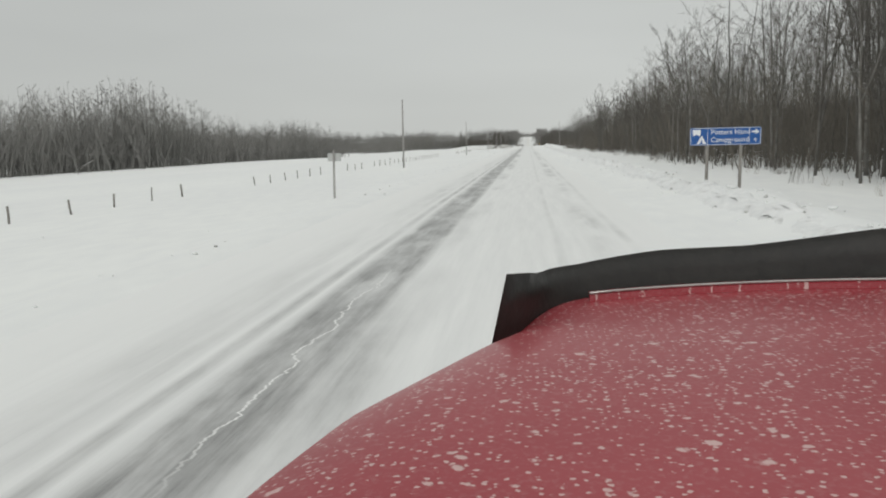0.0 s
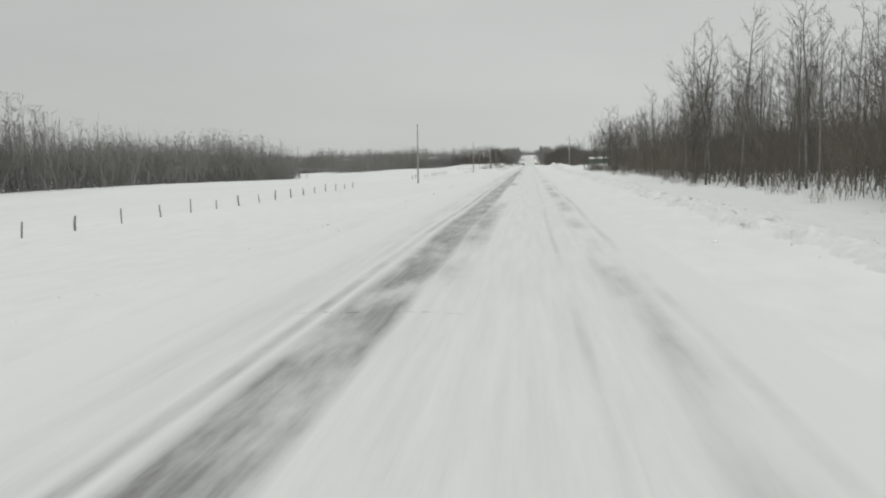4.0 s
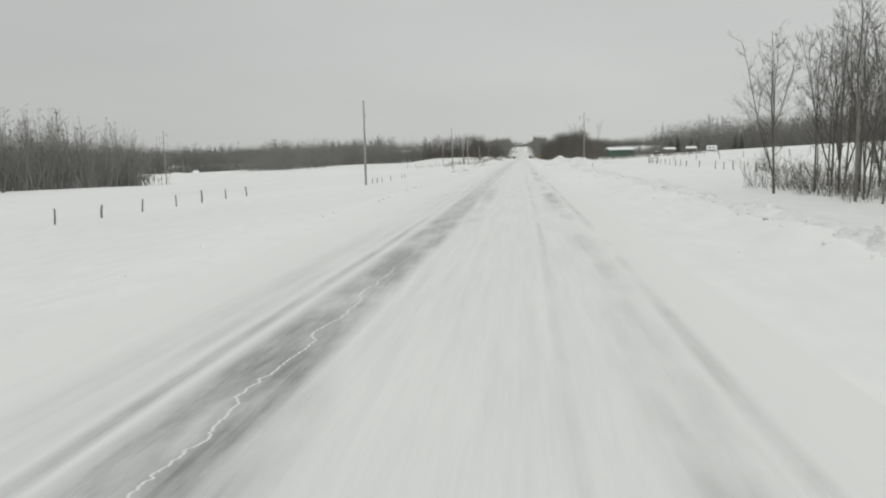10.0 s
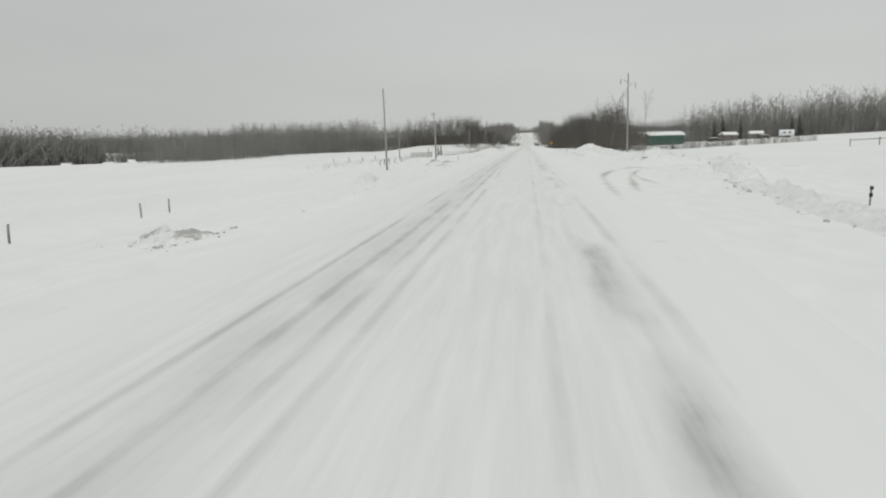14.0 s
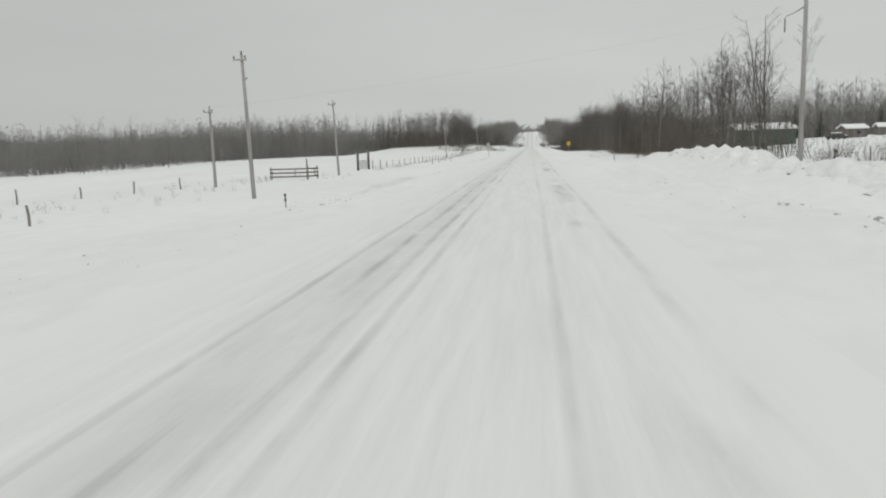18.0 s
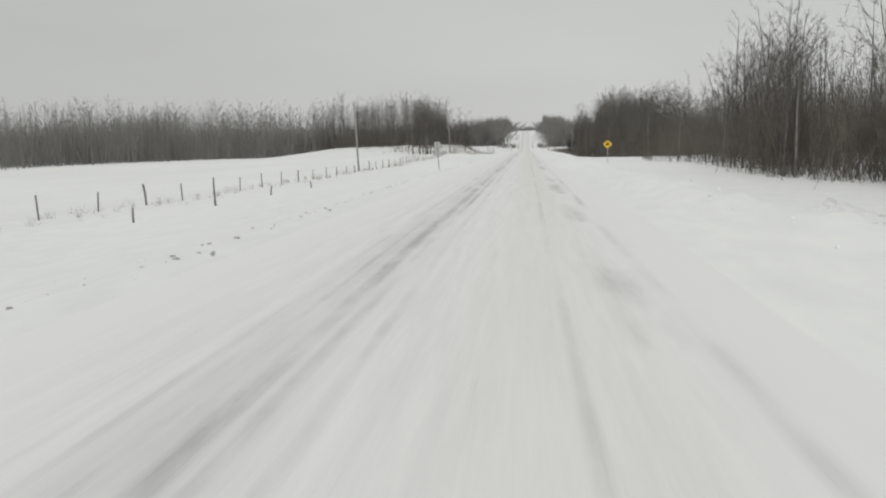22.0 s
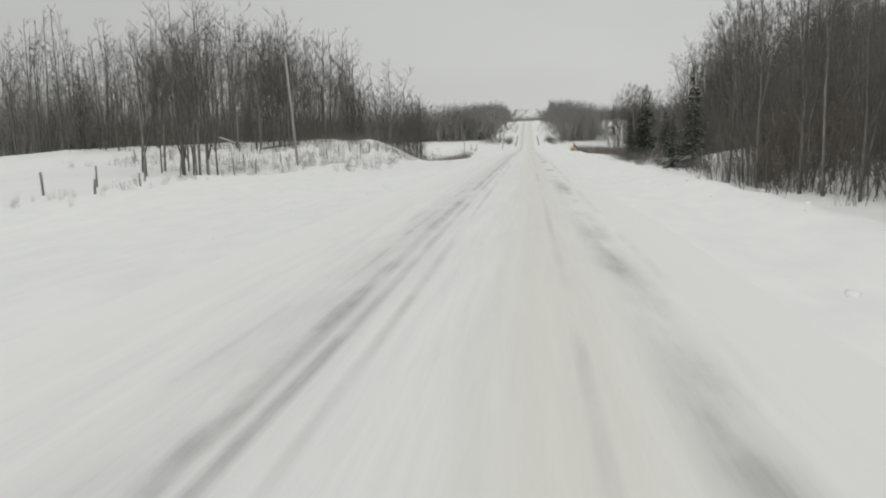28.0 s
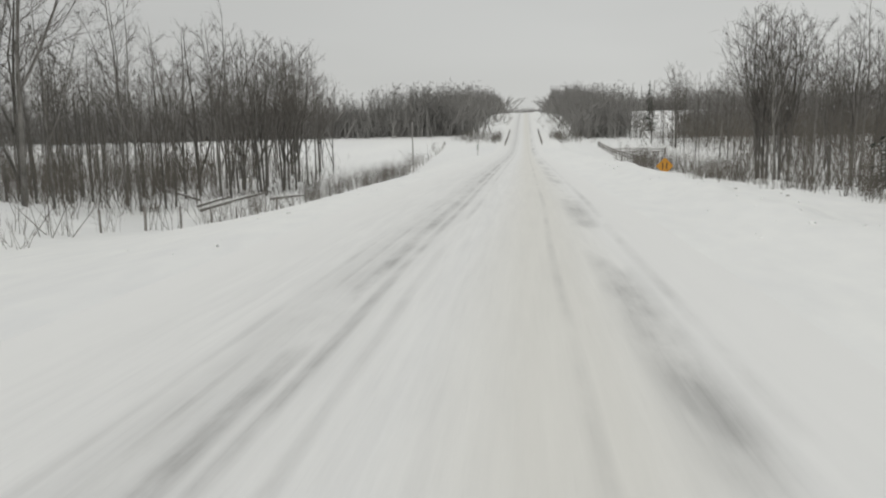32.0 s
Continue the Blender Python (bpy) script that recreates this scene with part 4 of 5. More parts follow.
# bus stop warning diamond
bus = thing("warning_sign", pose(9.68, 649.7, at_ground(9.68, 649.7), 0, -0.7, -4), "yellow diamond school bus warning sign on a steel post", "road sign")
dz = 1.17 - at_ground(9.68, 649.7)
part("panel", plate_bm(moved(rounded(0.78, 0.78, 0.05), 0, dz, 45), 0.006), M_YELLOW, bus)
part("post", box_bm(0.06, 0.045, dz + 1.0, (0, 0.035, dz * 0.5 - 0.2), 0.006), M_STEEL, bus)
for pts in (moved(RECT(0.34, 0.17), 0, dz - 0.02), moved(RECT(0.28, 0.09), 0, dz + 0.11), moved(RECT(0.06, 0.08), -0.11, dz - 0.14), moved(RECT(0.06, 0.08), 0.11, dz - 0.14),
            moved(RECT(0.09, 0.05), -0.25, dz - 0.04, 60), moved(RECT(0.09, 0.05), 0.25, dz - 0.04, -60), moved([(-0.13, -0.05), (0.13, -0.05), (0.05, 0.03), (0.0, 0.06), (-0.05, 0.03)], 0, dz + 0.33)):
    part("bus_symbol", plate_bm(pts, -0.004), M_BLACK, bus)
for wx, wz, ww, wh in ((-0.07, 0.11, 0.1, 0.06), (0.07, 0.11, 0.1, 0.06), (-0.12, -0.03, 0.05, 0.05), (0.12, -0.03, 0.05, 0.05)):
    pane = plate_bm(moved(RECT(ww, wh), wx, dz + wz), -0.003)
    bmesh.ops.translate(pane, verts=pane.verts, vec=(0, -0.004, 0))
    part("bus_window", pane, M_ORANGE, bus, "amber window of the bus symbol")
bolt_on(bus, 0, dz + 0.2)
bolt_on(bus, 0, dz - 0.2)

# narrow bridge diamond, half sunk behind the bank
nb = thing("warning_sign", pose(8.70, 861, -2.74, 0, 0, -6), "amber diamond narrow bridge warning sign above a snowbank", "road sign")
part("panel", plate_bm(moved(rounded(0.76, 0.76, 0.05), 0, 0.72, 45), 0.006), M_ORANGE, nb)
part("post", box_bm(0.09, 0.09, 1.8, (0, 0.055, -0.1), 0.006), M_POST, nb)
for sx in (-1, 1):
    part("bridge_bar", plate_bm(moved([(0.05, -0.2), (0.12, -0.2), (0.085, -0.07), (0.085, 0.07), (0.12, 0.2), (0.05, 0.2), (0.02, 0.07), (0.02, -0.07)] if sx > 0 else
                                      [(-0.05, -0.2), (-0.02, -0.07), (-0.02, 0.07), (-0.05, 0.2), (-0.12, 0.2), (-0.085, 0.07), (-0.085, -0.07), (-0.12, -0.2)], 0.06 * sx, 0.72), -0.004), M_BLACK, nb)

# signs that face the other way, seen from behind
back = thing("road_sign", pose(-11.25, 41.9, at_ground(-11.3, 41.9), 0, 1.5, 0), "small bare metal sign seen from behind on a post", "road sign")
zb = 1.66 - at_ground(-11.3, 41.9)
part("panel", plate_bm(moved(rounded(0.8, 0.46, 0.03), 0, zb), 0.006), M_SIGNBACK, back)
part("post", box_bm(0.11, 0.1, zb + 0.75, (-0.02, -0.055, zb * 0.5 + 0.02), 0.008), M_POLE, back)
back2 = thing("road_sign", pose(-10.72, 649.7, at_ground(-10.7, 649.7), 0, -3.2, 0), "tall pale sign and lower tab seen from behind on one post", "road sign")
zb = 1.27 - at_ground(-10.7, 649.7)
part("panel", plate_bm(moved(rounded(0.76, 1.16, 0.04), 0, zb), 0.006), M_SIGNBACK, back2)
part("tab", plate_bm(moved(rounded(1.0, 0.6, 0.03), 0.1, zb - 0.93), 0.006), M_SIGNBACK, back2)
part("post", box_bm(0.075, 0.06, zb + 1.1, (0, -0.035, zb * 0.5 + 0.05), 0.006), M_POST, back2)
for sz in (0.4, -0.3):
    part("clamp", box_bm(0.16, 0.02, 0.05, (0, -0.012, zb + sz), 0.004), M_STEEL, back2)


def marker(x, y, tall, label):
    ob = thing("marker_post", pose(x, y, at_ground(x, y), random.uniform(-4, 4), random.uniform(-4, 4), 0), label, "marker post", "roadside markers")
    part("stake", box_bm(0.06, 0.03, tall + 0.2, (0, 0, tall / 2 - 0.1), 0.004), M_POST, ob)
    part("band", box_bm(0.12, 0.034, 0.13, (0, -0.012, tall - 0.08), 0.004), M_BLACK, ob)
    part("band", box_bm(0.12, 0.034, 0.13, (0, -0.012, tall - 0.32), 0.004), M_BLACK, ob)


for mx, my in ((12.0, 382.6), (-12.6, 494.5), (10.4, 551), (12.8, 490)):
    marker(mx, my, 0.75, "short roadside marker stake with dark bands in snow")
hz = thing("hazard_marker", pose(-7.6, 931, at_ground(-7.6, 931), 0, 0, 0), "narrow grey hazard marker panel before the bridge", "road sign")
part("panel", plate_bm(moved(rounded(0.34, 0.9, 0.04), 0, 1.3), 0.006), M_SIGNBACK, hz)
part("post", box_bm(0.07, 0.06, 2.2, (0, 0.04, 0.7), 0.006), M_POST, hz)


# ---- fences ----
POST_MESHES = []
for k in range(4):
    rr = 0.046 + 0.007 * k
    POST_MESHES.append(tube_mesh("post", [(0, 0, -0.2), (0.01 * k, 0, 0.5), (0.0, 0.015, 1.0)], [rr, rr * 0.97, rr * 0.9], M_POST, 7, False))


def fence(corners, spacing, tall, label, seed, gaps=0.06, tilt=3.0, name="fence"):
    rng = np.random.default_rng(seed)
    x0, y0 = corners[0]
    ob = thing(name, pose(x0, y0, at_ground(x0, y0)), label, "fence", "field fences")
    for (xa, ya), (xb, yb) in zip(corners, corners[1:]):
        n = max(1, int(math.hypot(xb - xa, yb - ya) / spacing))
        for k in range(n):
            if rng.random() < gaps:
                continue
            w = (k + rng.uniform(-0.05, 0.05)) / n
            x, y = xa + (xb - xa) * w, ya + (yb - ya) * w
            p = new("post", POST_MESHES[rng.integers(4)])
            p.parent = ob
            h = tall * rng.uniform(0.85, 1.12)
            p.matrix_local = ob.matrix_world.inverted() @ pose(x, y, at_ground(x, y), rng.normal(0, tilt), rng.normal(0, tilt), rng.uniform(0, 360)) @ Matrix.Diagonal((1, 1, h, 1))
    return ob


FENCE = "line of weathered round wooden fence posts in snow"
fence([(-24.4, 32.2), (-24.4, 54.3)], 4.4, 0.86, FENCE, 31, 0.0)
fence([(-24.4, 63.7), (-24.4, 89.3)], 4.25, 0.86, FENCE, 47, 0.0)
fence([(-24.4, 98.3), (-24.4, 206)], 4.4, 0.86, FENCE, 48)
fence([(-24.4, 254), (-24.4, 322)], 4.35, 0.86, FENCE, 46)
for corners in ([(-23.8, 370.6), (-23.8, 382.6)], [(-23.8, 387.2), (-23.8, 391.2)]):
    fence(corners, 3.9, 0.85, "sparse weathered fence posts deep in the drift", 45, 0.0)
fence([(-23.6, 398.8), (-23.6, 402.4), (-23.6, 406.0)], 3.5, 0.95, "two leaning weathered fence posts beside a dirty snow heap", 32, 0.0)
fence([(-22.3, 468.1), (-22.3, 480.3)], 4.0, 0.95, FENCE, 33, 0.0)
fence([(-22.3, 481), (-22.3, 488), (-22.4, 495)], 6.9, 0.95, FENCE, 33, 0.0)
fence([(-40, 496), (-31, 520), (-24.5, 557)], 5.0, 1.0, FENCE, 34)
STRAIGHT = "straight line of grey fence posts beside the field"
fence([(-24.0, 569), (-22.3, 600), (-21.7, 637.5)], 4.25, 1.15, STRAIGHT, 35, 0.03, 2.0)
fence([(-21.7, 637.6), (-21.7, 655.8)], 4.5, 1.15, STRAIGHT, 49, 0.0, 2.0)
fence([(-21.7, 659.7), (-21.7, 685.5), (-23.6, 726)], 4.3, 1.15, STRAIGHT, 50, 0.0, 2.0)
fence([(-24.0, 730.6), (-24.0, 779.5)], 4.85, 1.25, STRAIGHT, 51, 0.0, 2.0)
fence([(-21.5, 726.4), (-21.5, 730.2), (-21.5, 734)], 3.7, 0.8, "short old fence posts sunk in the drift", 52, 0.0)
fence([(-21.5, 745.6), (-21.5, 749.9), (-21.5, 754)], 4.0, 0.7, "short old fence posts sunk in the drift", 53, 0.0)
fence([(-17.5, 590), (-17.0, 625)], 8.0, 0.7, "short old fence posts sunk in the drift", 36, 0.1, 5.0)
fence([(24.4, 318), (24.6, 402)], 4.2, 1.0, "line of fence posts along the open field", 38, 0.08)
fence([(24.6, 402), (44, 408), (80, 412)], 4.5, 1.25, "line of taller fence posts crossing the white field", 39, 0.08)
fence([(-18, 842), (-18, 972), (-20, 1000)], 3.7, 1.15, "line of fence posts down into the creek valley", 40, 0.03)
fence([(-40, 783), (-22, 786), (-19.5, 812), (-19, 835)], 3.6, 1.1, "leaning fence posts along the grassy knoll", 41, 0.1, 4.0)
fence([(26, 524), (60, 530)], 3.0, 1.3, "rough pole fence in front of the farmyard", 42, 0.05, 3.0)
fence([(-125, 780), (-250, 790)], 5.0, 1.2, "distant fence posts by the farm buildings", 43)


def tilted(a, b):
    """Pose of a rail from a to b: length along local x."""
    a, b = Vector(a), Vector(b)
    d = b - a
    q = d.to_track_quat("X", "Z").to_matrix().to_4x4()
    return Matrix.Translation((a + b) / 2) @ q, d.length


def rail_fence(name, corners, heights, tall, label, category, every=3.0, size=0.11):
    x0, y0 = corners[0]
    ob = thing(name, pose(x0, y0, at_ground(x0, y0)), label, category)
    inv = ob.matrix_world.inverted()
    for (xa, ya), (xb, yb) in zip(corners, corners[1:]):
        n = max(1, round(math.hypot(xb - xa, yb - ya) / every))
        for k in range(n + 1):
            w = k / n
            x, y = xa + (xb - xa) * w, ya + (yb - ya) * w
            p = new("post", POST_MESHES[k % 4])
            p.parent = ob
            p.matrix_local = inv @ pose(x, y, at_ground(x, y), random.uniform(-2, 2), random.uniform(-2, 2), 0) @ Matrix.Diagonal((1.4, 1.4, tall, 1))
        za, zb = at_ground(xa, ya), at_ground(xb, yb)
        for h in heights:
            m, length = tilted((xa, ya, za + h), (xb, yb, zb + h))
            r = part("rail", box_bm(length + 0.15, 0.05, size, (0, -0.1, 0), 0.012), M_GREYWOOD, ob)
            r.matrix_local = inv @ m
    return ob


corral = rail_fence("corral_panel", [(-27.4, 533.4), (-23.4, 533.6), (-22.95, 535.6)], (0.35, 0.75, 1.15), 1.45, "three-rail weathered wooden fence panel in the snow", "fence", 4.0, 0.15)
tall_post = part("post", tube_mesh("post", [(4.0, 0, -0.2), (4.0, 0, 2.2)], [0.09, 0.08], M_POST, 8), None, corral, "taller corner post")
rail_fence("wooden_rail", [(14.1, 903), (14.8, 943), (16, 981)], (0.5, 0.95), 1.15, "dark wooden guard rail beside the creek", "fence", 3.5, 0.16)
rail_fence("wooden_rail", [(15.0, 945), (24, 945)], (0.5, 0.95), 1.15, "dark wooden rail fence across the creek bank", "fence", 3.5, 0.14)
for rx in (-4.75, 3.75):
    rail_fence("bridge_railing", [(rx, 985), (rx, 1015), (rx, 1040)], (0.5, 0.85), 0.9, "grey wooden railing along the narrow bridge", "railing", 3.5, 0.1)
rail_fence("field_gate", [(24.9, 402.6), (26.4, 402.6)], (0.35, 0.95), 1.15, "small wooden gate panel at the field corner", "gate", 1.5, 0.1)
rail_fence("field_gate", [(47, 470), (55, 470)], (0.9,), 1.15, "single-rail wooden gate out in the field", "gate", 4.0, 0.1)
rail_fence("wooden_rail", [(-52, 812), (-44, 812), (-40, 816)], (0.5, 1.0), 1.2, "weathered rail fence at the edge of the trees", "fence", 4.0, 0.16)

gate = thing("farm_gate", pose(-24.2, 560.1, at_ground(-24.2, 560.1), 0, 0, 90), "tubular steel farm gate between two stout wooden posts", "gate")
for gx in (0.0, 6.9):
    part("gate_post", tube_mesh("gate_post", [(gx, 0, -0.3), (gx, 0, 1.2), (gx, 0, 2.55)], [0.19, 0.18, 0.16], M_GREYWOOD, 9), None, gate, "stout weathered post")
for k in range(6):
    z = 0.22 + 0.215 * k
    part("gate_bar", tube_mesh("gate_bar", [(0.2, 0, z), (3.5, 0, z - 0.03), (6.7, 0, z)], [0.03] * 3, M_DARKSTEEL, 6), None, gate)
for gx in (0.25, 1.8, 3.5, 5.1, 6.65):
    part("gate_stile", tube_mesh("gate_stile", [(gx, 0, 0.15), (gx, 0, 1.36)], [0.028] * 2, M_DARKSTEEL, 6), None, gate)


# ---- farm buildings ----
def building(name, x, y, w, d, wall, rise, siding, label, turn=0, doors=1, windows=1, category="building"):
    ob = thing(name, pose(x, y, at_ground(x, y) - 0.1, 0, 0, turn), label, category)
    part("wall", box_bm(w, d, wall + 0.2, (0, 0, wall / 2)), siding, ob)
    for side in (-1, 1):
        bm = bmesh.new()
        a, b = (w / 2 + 0.3), d / 2 + 0.35
        pts = [(-a, side * b, wall - 0.05), (a, side * b, wall - 0.05), (a, 0, wall + rise), (-a, 0, wall + rise)]
        f = bm.faces.new([bm.verts.new(p) for p in pts])
        r = bmesh.ops.extrude_face_region(bm, geom=[f])
        for v in r["geom"]:
            if isinstance(v, bmesh.types.BMVert):
                v.co.z += 0.3
        roof = part("roof", bm, M_SNOW, ob, "roof slope under a thick layer of snow")
    for side in (-1, 1):
        bm = bmesh.new()
        f = bm.faces.new([bm.verts.new(p) for p in ((side * w / 2, -d / 2, wall), (side * w / 2, d / 2, wall), (side * w / 2, 0, wall + rise))])
        part("gable", bm, siding, ob)
    for k in range(doors):
        part("door", box_bm(0.95, 0.06, 2.0, (-w * 0.28 + 2.4 * k, -d / 2 - 0.03, 1.05), 0.01), M_GREYWOOD, ob)
    for k in range(windows):
        win = part("window", box_bm(1.0, 0.08, 0.8, (w * 0.1 + 2.6 * k, -d / 2 - 0.03, wall * 0.6), 0.01), M_CABIN, ob)
        part("pane", box_bm(0.84, 0.03, 0.64, (w * 0.1 + 2.6 * k, -d / 2 - 0.075, wall * 0.6)), M_WINDOW, win)
    return ob


building("barn", 46.4, 616, 11.5, 8, 3.3, 1.0, M_GREEN, "long low green-sided barn with a snow-covered roof", 4, 0, 0)
building("shed", 74, 640, 5, 3.5, 2.2, 0.8, M_CABIN, "small grey farm shed with snow on its roof", 10)
building("shed", 88, 655, 4.5, 3.5, 2.0, 0.8, M_CABIN, "small grey farm shed with snow on its roof", -6)
building("shed", -139, 505, 6, 5, 2.6, 1.6, M_CABIN, "weathered board shed with a steep snowy roof", 24)
for bx, by, bw in ((-270, 812, 9), (-236, 816, 7), (-222, 806, 5), (-292, 800, 6)):
    building("cabin", bx, by, bw, 5, 2.4, 1.3, M_CABIN, "distant grey farm cabin with a snowy roof", (bx * 7) % 30 - 15)
building("cabin", -254, 810, 4, 4, 3.4, 1.6, M_CABIN, "distant square hut with a snow-capped roof", 45)


def camper(x, y, turn, label):
    ob = thing("camper_trailer", pose(x, y, at_ground(x, y), 0, 0, turn), label, "trailer")
    part("body", box_bm(5.0, 2.2, 2.1, (0, 0, 1.55), 0.22), M_WHITE, ob)
    part("snow_cap", box_bm(4.6, 1.9, 0.22, (0, 0, 2.68), 0.09), M_SNOW, ob)
    for k in (-1.4, 0.6):
        part("window", box_bm(0.9, 0.04, 0.5, (k, -1.1, 1.75), 0.01), M_WINDOW, ob)
    for k in (-0.5, 0.5):
        for s in (-0.95, 0.95):
            part("wheel", tube_mesh("wheel", [(k, s - 0.1, 0.33), (k, s + 0.1, 0.33)], [0.34, 0.34], M_RUBBER, 14), None, ob)
    part("drawbar", tube_mesh("drawbar", [(2.4, 0, 0.55), (3.5, 0, 0.5), (3.5, 0, 0.0)], [0.05, 0.04, 0.04], M_DARKSTEEL, 6), None, ob)


camper(96, 645, 8, "white camper trailer parked in the snowy yard")


def snowed_car(x, y, turn, label):
    """A parked car, rounded, with a thick cap of snow."""
    ob = thing("parked_car", pose(x, y, at_ground(x, y) - 0.05, 0, 0, turn), label, "car")
    bm = bmesh.new()
    prof = [(-2.2, 0.4), (-2.2, 0.85), (-1.5, 0.98), (-0.9, 1.42), (0.7, 1.45), (1.3, 1.0), (2.1, 0.85), (2.2, 0.4)]
    f = bm.faces.new([bm.verts.new((px, -0.85, pz)) for px, pz in prof])
    r = bmesh.ops.extrude_face_region(bm, geom=[f])
    for v in r["geom"]:
        if isinstance(v, bmesh.types.BMVert):
            v.co.y += 1.7
    bmesh.ops.bevel(bm, geom=list(bm.edges), offset=0.1, segments=2, affect="EDGES")
    part("body", bm, M_DARKSTEEL, ob)
    part("snow_cap", box_bm(1.9, 1.5, 0.25, (-0.1, 0, 1.5), 0.1), M_SNOW, ob)
    part("snow_cap", box_bm(0.9, 1.5, 0.2, (1.7, 0, 1.0), 0.08), M_SNOW, ob)
    for k in (-1.35, 1.35):
        for s in (-0.82, 0.82):
            part("wheel", tube_mesh("wheel", [(k, s - 0.1, 0.35), (k, s + 0.1, 0.35)], [0.34, 0.34], M_RUBBER, 14), None, ob)


snowed_car(66, 628, 20, "parked dark car buried under a cap of snow")
snowed_car(84, 632, -15, "parked dark car buried under a cap of snow")


# ---- spruces ----
def spruce_meshes(seed, height):
    rng = np.random.default_rng(seed)
    trunk = tube([(0, 0, -0.2), (0, 0, height * 0.5), (0, 0, height)], [height * 0.014, height * 0.009, 0.015], 6)
    out = []
    levels = int(height * 5.5)
    for k in range(levels):
        h = 0.04 + 0.95 * (k + rng.uniform(-0.5, 0.5)) / levels
        reach = height * 0.20 * (1 - h) ** 0.85 * rng.uniform(0.8, 1.15) + 0.12
        for j in range(6):
            az = rng.random() * 2 * math.pi
            L = reach * rng.uniform(0.7, 1.15)
            d = np.array([math.cos(az), math.sin(az), 0.0])
            side = np.array([-d[1], d[0], 0])
            o = np.array([0, 0, h * height])
            mid, tip = o + d * L * 0.55 + np.array([0, 0, -0.14 * L]), o + d * L + np.array([0, 0, -0.26 * L])
            out.append((np.array([o, mid + side * L * 0.14, tip, mid - side * L * 0.14]), np.array([(0, 1, 2), (0, 2, 3)])))
            for g in range(5):
                w = rng.uniform(0.25, 0.95)
                b = o + (tip - o) * w
                e = d * 0.6 + side * rng.normal(0, 0.8) + np.array([0, 0, rng.uniform(-0.9, 0.1)])
                out.append(sliver(b, b + e * L * 0.3 * rng.uniform(0.6, 1.2), 0.03 + 0.01 * L))
    return raw_mesh("trunk", *trunk, M_BARK, True), raw_mesh("crown", *merge(out), M_NEEDLE)


SPRUCE = [spruce_meshes(700 + k, 10.0) for k in range(3)]
for k, (sx, sy, sh, wide) in enumerate(((16.6, 789.4, 10.8, 0.9), (14.6, 789.5, 5.6, 1.2), (18.0, 829.5, 11.5, 1.3), (15.2, 827, 7.0, 1.35), (16.2, 765, 4.5, 1.3), (36, 1037, 14.6, 0.9), (-45, 1110, 14, 0.9),
                                        (20.5, 771, 7.5, 1.0), (16.6, 741, 4.6, 1.5), (18.4, 735.5, 4.0, 1.6), (98, 760, 13, 1), (104, 768, 15, 1), (112, 764, 12, 1), (150, 800, 14, 1), (156, 806, 16, 1), (-70, 822, 13, 1), (21, 856, 9.0, 1.3), (22.5, 838, 8.0, 1.2))):
    ob = thing("spruce", pose(sx, sy, at_ground(sx, sy), 0, 0, 77 * k), "dark green spruce tree standing among bare aspens", "tree", "spruces")
    ob.scale = (sh / 10 * 0.95 * wide, sh / 10 * 0.95 * wide, sh / 10)
    for nm, me in zip(("trunk", "crown"), SPRUCE[k % 3]):
        part(nm, me, None, ob)


# ---- the truck's front end, as it stands at the start of the drive ----
truck = thing("truck", pose(0.74, 0, road_z(0).item() + 0.02), "front of a red truck with dirty snow-flecked bonnet and dark deflector", "truck")
NS, NV = 61, 30
MID_X = 0.26          # the bonnet's middle, beside the truck's origin


def nose_y(a):
    """How far forward the bonnet's front edge reaches, from its middle (0) to its corner (1)."""
    return 2.36 - 0.28 * a ** 2 - 0.27 * a ** 14


def hood_point(s, v):
    a = abs(s)
    y = 0.42 + v * (nose_y(a) - 0.42)
    w = float(np.interp(y, (0.42, 0.97, 1.27, 1.5, 1.78, 1.86), (1.585, 1.487, 1.415, 1.325, 1.215, 1.145)))
    z = 1.70 + 0.028 * math.sin(math.pi * v) + 0.012 * math.exp(-((a - 0.45) / 0.12) ** 2) * (1 - v) - 0.058 * max(0, (a - 0.78) / 0.22) ** 2.5
    return MID_X + s * w, y, z


hv = [hood_point(-1 + 2 * i / (NS - 1), j / (NV - 1)) for j in range(NV) for i in range(NS)]
hf = [(j * NS + i, j * NS + i + 1, (j + 1) * NS + i + 1, (j + 1) * NS + i) for j in range(NV - 1) for i in range(NS - 1)]
part("bonnet", raw_mesh("bonnet", hv, hf, M_PAINT, True), None, truck, "red bonnet flecked with snow and road salt")
wall_v, wall_f = [], []
rim = [hood_point(-1, j / (NV - 1)) for j in range(NV)] + [hood_point(-1 + 2 * i / (NS - 1), 1) for i in range(1, NS)] + [hood_point(1, j / (NV - 1)) for j in range(NV - 2, -1, -1)]
for i, (x, y, z) in enumerate(rim):
    side = (x - MID_X) / 1.2
    wall_v += [(x + side * o, y + 0.3 * o, z - d) for o, d in ((0, 0), (0.008, 0.018), (0.014, 0.06), (0.018, 0.2), (0.02, z - 0.75))]
    if i:
        wall_f += [(5 * i - 5 + q, 5 * i + q, 5 * i + q + 1, 5 * i - 4 + q) for q in range(4)]
part("fender_skirt", raw_mesh("fender_skirt", wall_v, wall_f, M_PAINT, True), None, truck)
dv, df = [], []
ND = 81
